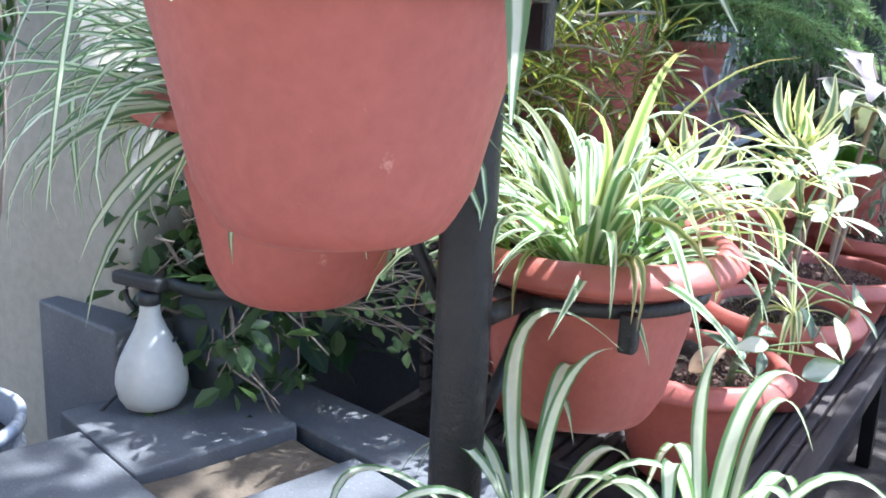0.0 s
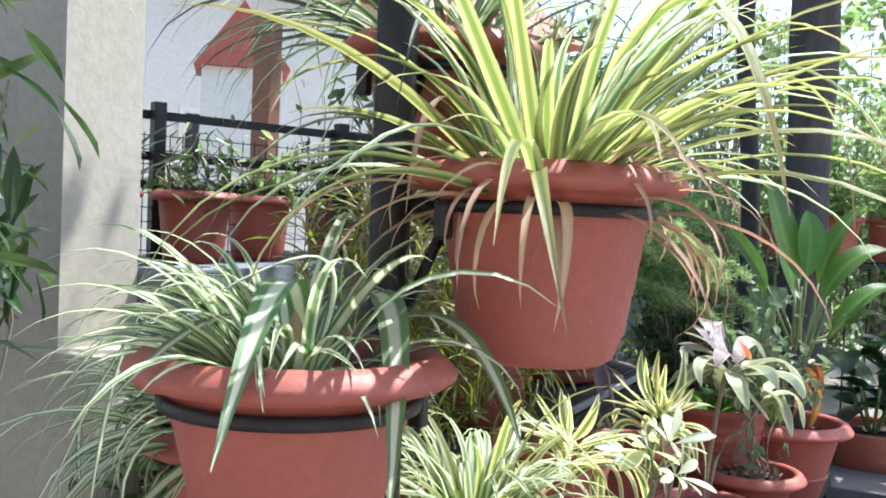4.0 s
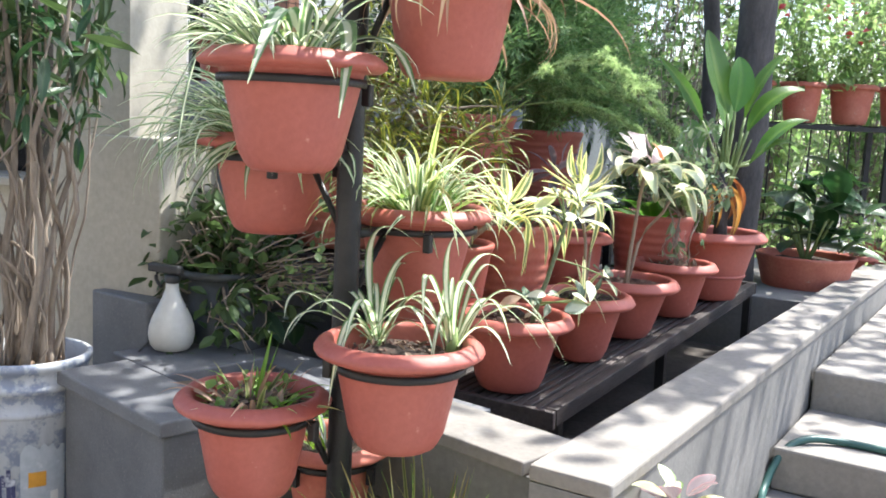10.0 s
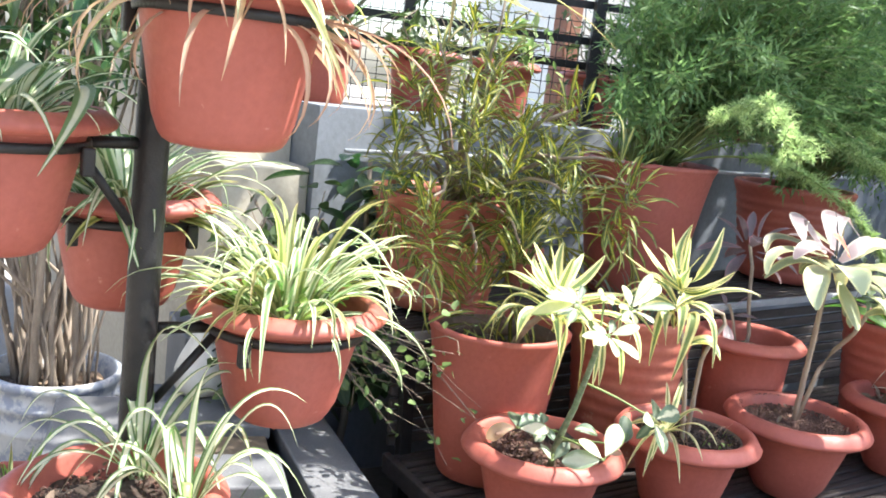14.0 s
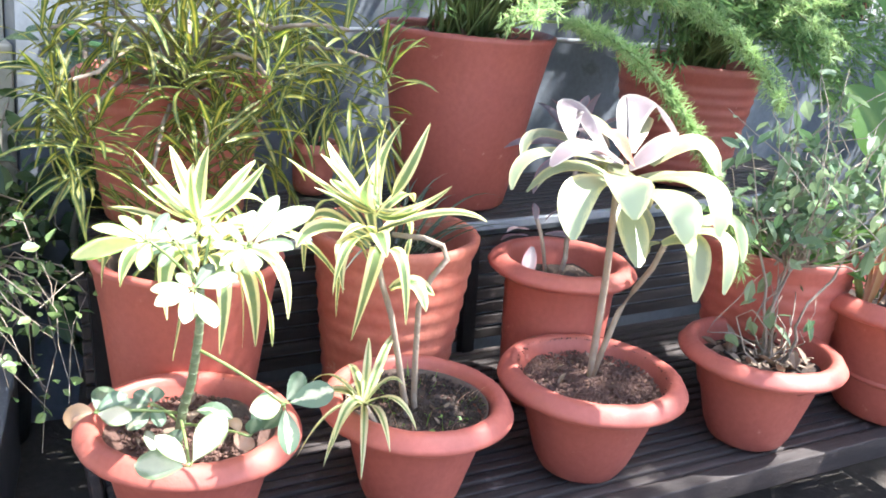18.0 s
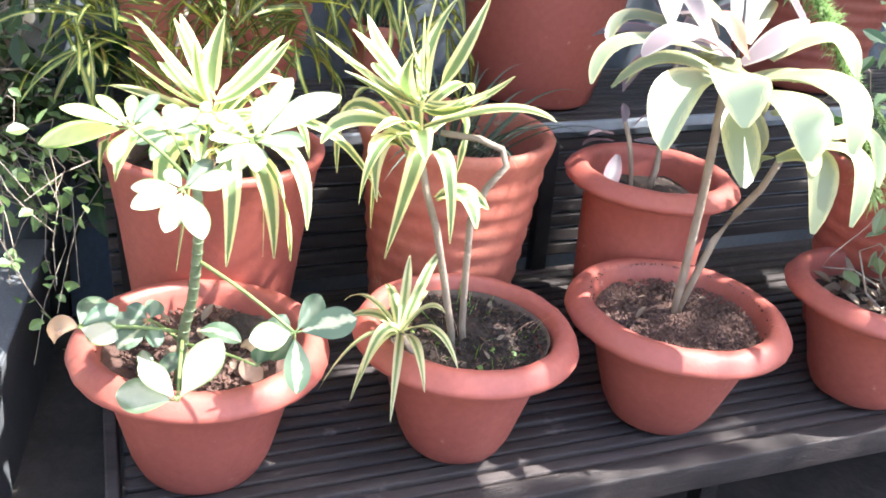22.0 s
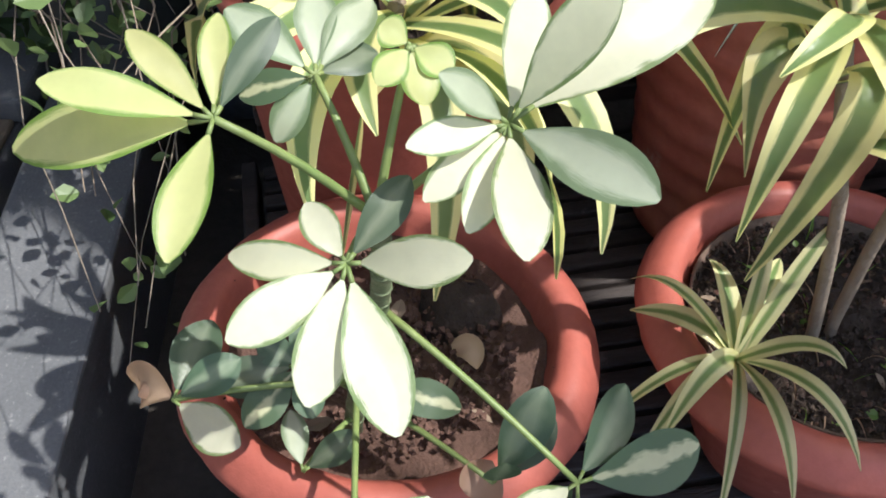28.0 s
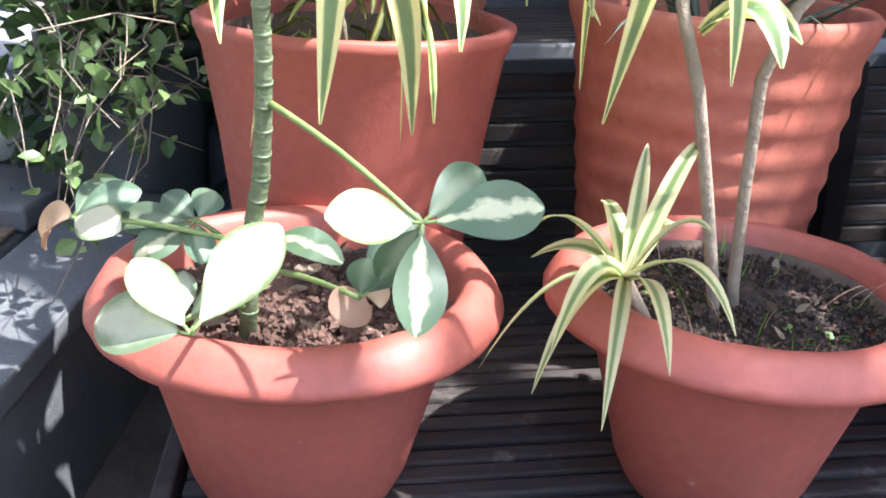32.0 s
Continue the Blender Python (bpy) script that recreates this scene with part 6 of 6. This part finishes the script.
for i in range(100):
    t = rng.uniform(0.2, 1)
    put_leaf(rng.choice(dk), broad, (rng.gauss(0, 0.06), rng.gauss(0.02, 0.06), 0.85 * t), rng.uniform(0, 360), rng.uniform(-40, 30), rng.uniform(-30, 30), rng.uniform(0.7, 1.1))

# ---- cane plant in the paint bucket, sprayer ----
bucket = thing("paint_bucket", "paint-splashed white bucket holding a cane shrub", "bucket", pose(-0.97, 0.14, 0))
part("body", lathe([(0.132, 0), (0.136, 0.004), (0.143, 0.24), (0.144, 0.242), (0.149, 0.246), (0.149, 0.256), (0.144, 0.26), (0.146, 0.30), (0.153, 0.303), (0.153, 0.318), (0.147, 0.322), (0.149, 0.352), (0.156, 0.354), (0.157, 0.372), (0.15, 0.376), (0.143, 0.374), (0.138, 0.30), (0.12, 0.02), (0.001, 0.02)], 48, 0.01), BUCKET, bucket)
part("soil", soil_mesh(0.136, 0.325, 4), SOIL, bucket)


def label_patch(name, a0, a1, z0, z1, lift, material, label):
    """A thin printed patch that follows the bucket's side, with a ragged top."""
    bm, cols = bmesh.new(), []
    n = max(3, int((a1 - a0) / 4))
    for k in range(n + 1):
        a = radians(a0 + (a1 - a0) * k / n)
        zt = z1 + (z1 - z0) * 0.16 * noise.noise((k * 0.9, z0 * 30, 2.0)) if name == "printed_label" else z1
        cols.append([bm.verts.new(((0.1362 + 0.029 * z + lift) * math.cos(a), (0.1362 + 0.029 * z + lift) * math.sin(a), z)) for z in (z0, (z0 + zt) / 2, zt)])
    for p, q in zip(cols, cols[1:]):
        for m in (0, 1):
            bm.faces.new((p[m], q[m], q[m + 1], p[m + 1]))
    part(name, bm, material, bucket, label)


for k in range(19):
    a = -128 + 4.2 * k
    low_edge = 0.02 if k % 6 != 4 else 0.08
    label_patch("printed_strip", a, a + rng.uniform(3.0, 4.3), low_edge, max(low_edge + 0.03, 0.19 - 0.05 * rng.random() - 0.1 * (rng.random() ** 3)), 0.0016, NAVYLABEL, "navy printed strip between white paint runs")
label_patch("printed_label", -44, -2, 0.02, 0.17, 0.0016, GREYLABEL, "grey printed label panel")
label_patch("sticker", -37, -21, 0.076, 0.113, 0.0028, STICKER, "orange sticker patch")
label_patch("sticker", -17, -9, 0.03, 0.06, 0.0028, WHITEPLASTIC, "small white sticker patch")
litter(bucket, 0.33, 0.12, 60, rng, 0.035)
shrub = thing("cane_shrub", "dense cane-stemmed shrub growing in the bucket", "shrub", pose(-0.97, 0.14, 0.31))
tops = []
for i in range(44):
    a, r = rng.uniform(0, 6.28), 0.1 * math.sqrt(rng.random())
    foot = Vector((r * math.cos(a), r * math.sin(a), 0.0))
    top = Vector((foot.x * 2.2 + rng.gauss(0, 0.08), foot.y * 2.0 + rng.gauss(0, 0.07), rng.uniform(0.75, 1.5)))
    pts = bend(foot, top, (rng.gauss(0, 0.03), rng.gauss(0, 0.03), 0), 12, 0.13, i)
    part("cane", tube(pts, rng.choice((0.003, 0.004, 0.0055, 0.008, 0.0105)), 7, None, 0.0025), CANE, shrub)
    tops += pts[9:]
lf = leaf_set("willow_leaf", DUMB, [(0.11, 0.024, 0, 30), (0.13, 0.026, 0, 60), (0.09, 0.022, 0, 20)], fold=0.2, peak=0.45, sharp=0.7, neck=0.2, steps=7)
for i in range(200):
    p = rng.choice(tops) + Vector((rng.gauss(0, 0.006), rng.gauss(0, 0.006), rng.gauss(0, 0.02)))
    put_leaf(rng.choice(lf), shrub, p, rng.uniform(0, 360), rng.uniform(-60, 35), rng.uniform(-30, 30), rng.uniform(0.7, 1.15))
v, f = small_leaves([rng.choice(tops) + Vector((rng.gauss(-0.02, 0.06), rng.gauss(0, 0.06), rng.gauss(0.05, 0.05))) for _ in range(420)], 0.10, rng, 0.24, 0.7)
tagged(part("foliage", cloud_mesh("foliage", v, f, BUSHLEAF), None, shrub), kind="stuff")
sprayer = thing("spray_bottle", "white plastic spray bottle with a black head", "spray bottle", pose(-0.757, 0.418, 0.356))
part("bottle", lathe([(0.034, 0), (0.046, 0.004), (0.055, 0.018), (0.0595, 0.042), (0.0575, 0.062), (0.05, 0.085), (0.038, 0.11), (0.027, 0.132), (0.019, 0.152), (0.0165, 0.163), (0.0165, 0.178), (0.001, 0.179)], 40), WHITEPLASTIC, sprayer)
part("neck", lathe([(0.018, 0.176), (0.02, 0.178), (0.02, 0.194), (0.016, 0.197), (0.001, 0.198)], 24), BLACKPLASTIC, sprayer)
part("head", box(bmesh.new(), -0.075, -0.013, 0.199, 0.03, 0.013, 0.222, 0.006), BLACKPLASTIC, sprayer, smooth=False)
part("trigger", tube(bend((-0.05, 0, 0.197), (-0.035, 0, 0.16), (-0.012, 0, 0), 4), 0.005, 6), BLACKPLASTIC, sprayer)
wire = thing("loose_cable", "thin dark cable hanging by the granite seat", "cable", pose(0, 0, 0))
part("cable", tube(bend((-0.72, 0.44, 0.475), (-0.93, 0.28, 0.02), (-0.03, -0.05, 0.02), 12, 0.03, 4), 0.003, 6), BLACKPLASTIC, wire)

# ---- far plants past the shelf ----
far_tree = thing("shade_tree", "dark thick tree trunk rising past the shelf", "tree", pose(0.25, 2.88, 0.325))
part("trunk", lathe([(0.084 + 0.006 * math.sin(z * 5.2), z * 0.16) for z in range(26)], 22, 0.06, 3), BARK, far_tree)
part("side_trunk", tube(bend((-0.24, 0.2, 0), (-0.3, 0.3, 3.4), (0.03, 0, 0), 12, 0.1, 3), 0.04, 12, None, 0.03), BARK, far_tree)
pale = thing("tree", "pale slender palm trunk on the sunny patio edge", "tree", pose(0.93, 7.4, 0.25))
part("trunk", lathe([(0.18 - 0.001 * z, z * 0.2) for z in range(24)], 20, 0.05, 8), PALEBARK, pale)
fr2 = leaf_set("palm_leaflet", FARLEAF, [(0.5, 0.03, 0, 50)], fold=0.3, peak=0.3, sharp=0.8, neck=0.5, steps=6)
for k in range(10):
    a = radians(k * 36)
    pts = [Vector((t * 1.6 * math.cos(a), t * 1.6 * math.sin(a), 4.6 + 0.6 * t - 2.0 * t * t)) for t in (i / 9 for i in range(10))]
    part("frond_rib", tube(pts, 0.015, 5, None, 0.004), GREENSTEM, pale)
    for i in range(2, 10):
        for s in (-1, 1):
            put_leaf(fr2[0], pale, pts[i], k * 36 + s * 60, -25, 0, 1.0, "palm_leaflet")

root, sz = potted("dieffenbachia", "dark spotted broad-leafed plant in a wide low red pot", 0.52, 3.1, 0.47, 0.44, 0.16, "plain", TERRA_DUSTY, seed=30, fill=0.04, base=0.8)
for i in range(44):
    put_leaf(rng.choice(dk), root, (rng.gauss(0.04, 0.1), rng.gauss(0, 0.1), sz + rng.uniform(0.05, 0.36)), i * 137.5, rng.uniform(-10, 60), rng.uniform(-25, 25), rng.uniform(1.3, 2.1), "broad_leaf")
for i in range(9):
    a = radians(i * 40)
    part("leaf_stalk", tube(bend((0, 0, sz - 0.02), (0.1 * math.cos(a), 0.1 * math.sin(a), sz + 0.2), (0, 0, 0), 4), 0.006, 6), GREENSTEM, root)
for x, y, z, d in ((0.72, 3.75, 0.42, 0.17), (0.86, 4.0, 0.44, 0.16), (0.74, 4.3, 0.45, 0.18)):
    root, sz = potted("seedling_pot", "small red pot with a green seedling", x, y, z, d, 0.17, seed=31, rim=0.016, group="small pots by the patio")
    bush(root, (0, 0, sz), (0, 0, sz + 0.16), (0.09, 0.09, 0.07), 14, 8, 0.045, FARLEAF, STEM, rng, 0.003)

# rail stand with flower pots
RACK = pose(0.72, 4.45, 0.25, 0, 0, -62)
rack = thing("pot_rack", "black iron rail rack carrying red flower pots", "plant rack", RACK)
for y in (-0.85, 0.0, 0.85, 1.7):
    for x in (-0.12, 0.12):
        part("leg", box(bmesh.new(), x - 0.015, y - 0.015, 0, x + 0.015, y + 0.015, 0.79), IRON, rack, smooth=False)
for x in (-0.12, 0.12):
    part("rail", box(bmesh.new(), x - 0.012, -0.9, 0.792, x + 0.012, 1.75, 0.815), IRON, rack, smooth=False)
for i in range(20):
    part("slat", box(bmesh.new(), -0.12, -0.88 + i * 0.137, 0.817, 0.12, -0.85 + i * 0.137, 0.825), IRON, rack, smooth=False)
for i in range(22):
    part("baluster", tube([(-0.12, -0.8 + i * 0.115, 0.02), (-0.12, -0.8 + i * 0.115, 0.79)], 0.005, 6), IRON, rack)
for i in range(9):
    y = -0.75 + 0.285 * i
    spot = RACK @ Vector((rng.gauss(0, 0.015), y, 0))
    root, sz = potted("flower_pot", "red pot of leafy flowering shrub on the rack", spot.x, spot.y, 1.297, rng.uniform(0.26, 0.285), 0.22, "lip", TERRA_DUSTY, seed=40 + i, group="flower pots on the rack", rim=0.024)
    bush(root, (0, 0, sz), (0, 0, sz + 0.38), (0.22, 0.22, 0.34), 34, 14, 0.05, FARLEAF, GREENSTEM, rng, 0.003, 0, 0.5, 0.3, 0.03)
    if i % 3 != 1:
        v, f = small_leaves([(rng.gauss(0, 0.12), rng.gauss(0, 0.12), sz + rng.uniform(0.25, 0.6)) for _ in range(26)], 0.035, rng, 0.9, 0)
        tagged(part("blossom", cloud_mesh("blossom", v, f, PETAL), None, root), kind="stuff")

# pots along the fence
for i, (y, kind) in enumerate(((1.0, 0), (1.36, 1), (1.75, 2), (2.15, 1), (2.55, 0), (3.0, 2), (3.5, 0), (4.0, 1), (4.6, 2), (5.2, 0))):
    root, sz = potted("fence_pot", "red pot with garden plant beside the fence", -1.42 + 0.05 * (i % 2), y, 1.25, 0.27, 0.218, seed=60 + i, group="pots along the fence")
    if kind == 0:
        spider_plant(root, sz, 36, 0.3, [GREYGRASS, CANNA], rng, 0.05, lift=(40, 85), droop=(40, 120), width=0.022)
    else:
        tall_plant = 0.14 if y < 1.9 else 0.3
        bush(root, (0, 0, sz), (0, 0, sz + tall_plant), (0.2, 0.2, tall_plant * 0.8), 16 if y < 2.3 else 36, 9 if y < 2.3 else 14, 0.05, BUSHLEAF if kind == 1 else FARLEAF, CANE, rng, 0.004, 0, 0.4, 0.4, 0.04)
for i, (x, y, h, r) in enumerate(((-1.15, 2.6, 1.2, 0.4), (-1.2, 3.6, 1.5, 0.5), (-1.1, 4.7, 1.4, 0.5), (-0.6, 5.4, 1.5, 0.6), (-0.2, 3.5, 1.3, 0.35), (-0.3, 4.6, 1.5, 0.45), (-1.3, 6.3, 1.9, 0.7), (0.0, 7.3, 1.9, 0.8), (1.6, 8.6, 2.0, 0.9), (3.0, 9.4, 2.0, 1.0), (0.6, 8.9, 2.3, 0.8), (-0.1, 5.7, 2.6, 0.5), (-0.7, 6.9, 2.8, 0.7), (0.5, 7.2, 2.6, 0.5), (2.2, 7.4, 1.7, 0.6), (-0.35, 3.9, 2.3, 0.35), (1.5, 9.8, 3.6, 1.0), (0.1, 9.6, 3.6, 1.0), (-1.0, 8.6, 3.0, 0.7))):
    ground_z = 1.03 if x < -0.8 and y < 9 else (0.25 if x > 0.4 else 0.0)
    sh = thing("garden_shrub", "loose green garden shrub behind the pots", "shrub", pose(x, y, ground_z))
    bush(sh, (0, 0, 0), (0, 0, (h - (0.3 if ground_z > 1 else 0)) * 0.62), (r, r, h * 0.42), 70 if y < 6 else 48, 22, 0.06 if y < 5 else 0.085, FARLEAF if i % 2 else BUSHLEAF, CANE, rng, 0.008, 0, 0.45, 0.3, 0.07)
bench = thing("stone_bench", "low dark stone bench on the patio", "bench", pose(1.35, 5.2, 0.25))
part("seat", box(bmesh.new(), -0.22, -0.5, 0.36, 0.22, 0.5, 0.41, 0.01), STONE, bench, smooth=False)
for y in (-0.38, 0.38):
    part("leg", box(bmesh.new(), -0.18, y - 0.06, 0.0, 0.18, y + 0.06, 0.36, 0.008), STONE, bench, smooth=False)

# ---- unseen crown added overhead for shade, and the green behind the patio ----
fr_start = Vector((0, 0, 2.9))
places, bm = [], bmesh.new()
# leaf clumps out of view, set where shade should fall; last one darkens the dracaena pot
for i, (x, y, z, rx, ry, rz, n) in enumerate(((0.5, 0.0, 3.3, 1.1, 1.3, 0.4, 600), (-1.1, -0.8, 3.0, 1.2, 1.9, 0.4, 2200), (1.6, 1.6, 3.9, 1.2, 1.5, 0.5, 1400), (0.0, 3.0, 3.3, 0.9, 0.9, 0.4, 640), (0.25, 1.6, 3.3, 0.65, 0.55, 0.3, 840), (-0.5, 1.7, 3.3, 0.5, 0.45, 0.3, 480), (0.87, -0.2, 3.475, 0.28, 0.26, 0.15, 1000))):
    for k in range(40):
        c = Vector((x + rng.uniform(-rx, rx), y + rng.uniform(-ry, ry), z + rng.uniform(-rz, rz)))
        if k % 7 == 0 and not 0.5 < c.x < 1.2:
            tube(bend(fr_start, c, (0, 0, 0.15), 6, 0.12, k + 7 * i), 0.014, 5, bm, 0.004)
        places += [c + Vector((rng.gauss(0, 0.17), rng.gauss(0, 0.17), rng.gauss(0, 0.1))) for _ in range(n // 40)]
tagged(part("limbs", bm, BARK, far_tree), kind="stuff")
AIMED_GAPS = ((0.22, 1.4, 0.87, 0.19), (-0.17, 0.58, 0.28, 0.07), (0.06, 0.22, 0.87, 0.19), (0.17, 0.77, 0.8, 0.25), (0.235, 0.76, 0.755, 0.22), (0.02, 0.83, 0.8, 0.23), (0.1, 1.02, 0.86, 0.225), (0.24, 1.57, 0.95, 0.115), (-0.04, 0.46, 0.33, 0.11), (0.19, -0.02, 0.66, 0.19), (0.3, 2.1, 1.0, 0.16), (0.19, 0.79, 0.507, 0.07), (0.08, 0.86, 0.47, 0.065), (0.32, 1.42, 0.525, 0.06), (0.1, 0.67, 0.507, 0.06), (-0.08, 0.47, 0.36, 0.1), (0.4, 1.8, 0.54, 0.06), (-0.1, 0.6, 0.5, 0.07))


def open_above(p):
    """Openings left in the unseen crown, aimed so the sun falls on chosen things."""
    for x, y, z, r in AIMED_GAPS:
        d = far_tree.matrix_world @ p - Vector((x, y, z))
        if (d - sun_dir * d.dot(sun_dir)).length < r:
            return True
    return False


# leaves never in view, added to the trunk only to dapple the sun
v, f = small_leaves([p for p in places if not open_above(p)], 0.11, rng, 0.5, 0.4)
tagged(part("crown", cloud_mesh("crown", v, f, UNSEENLEAF), None, far_tree), kind="stuff")
for i in range(12):
    x, y = -14 + i * 2.9, 16 + 3 * math.sin(i * 2.1)
    tree = thing("far_tree", "sunlit leafy tree in the distance", "tree", pose(x, y, 0))
    h = rng.uniform(4.6, 6.6) if x > -1 else rng.uniform(1.4, 2.2)
    part("trunk", tube(bend((0, 0, 0), (0.1, 0, h * 0.6), (0.05, 0, 0), 5), 0.12, 8, None, 0.05), BARK, tree)
    places = []
    for k in range(26):
        c = Vector((rng.gauss(0, 1.0), rng.gauss(0, 1.0), h * 0.62 + rng.uniform(-0.35, 0.38) * h))
        places += [c + Vector((rng.gauss(0, 0.28), rng.gauss(0, 0.28), rng.gauss(0, 0.22))) for _ in range(60)]
    v, f = small_leaves(places, 0.2, rng, 0.55, 0.3)
    tagged(part("crown", cloud_mesh("crown", v, f, FARLEAF), None, tree), kind="stuff")
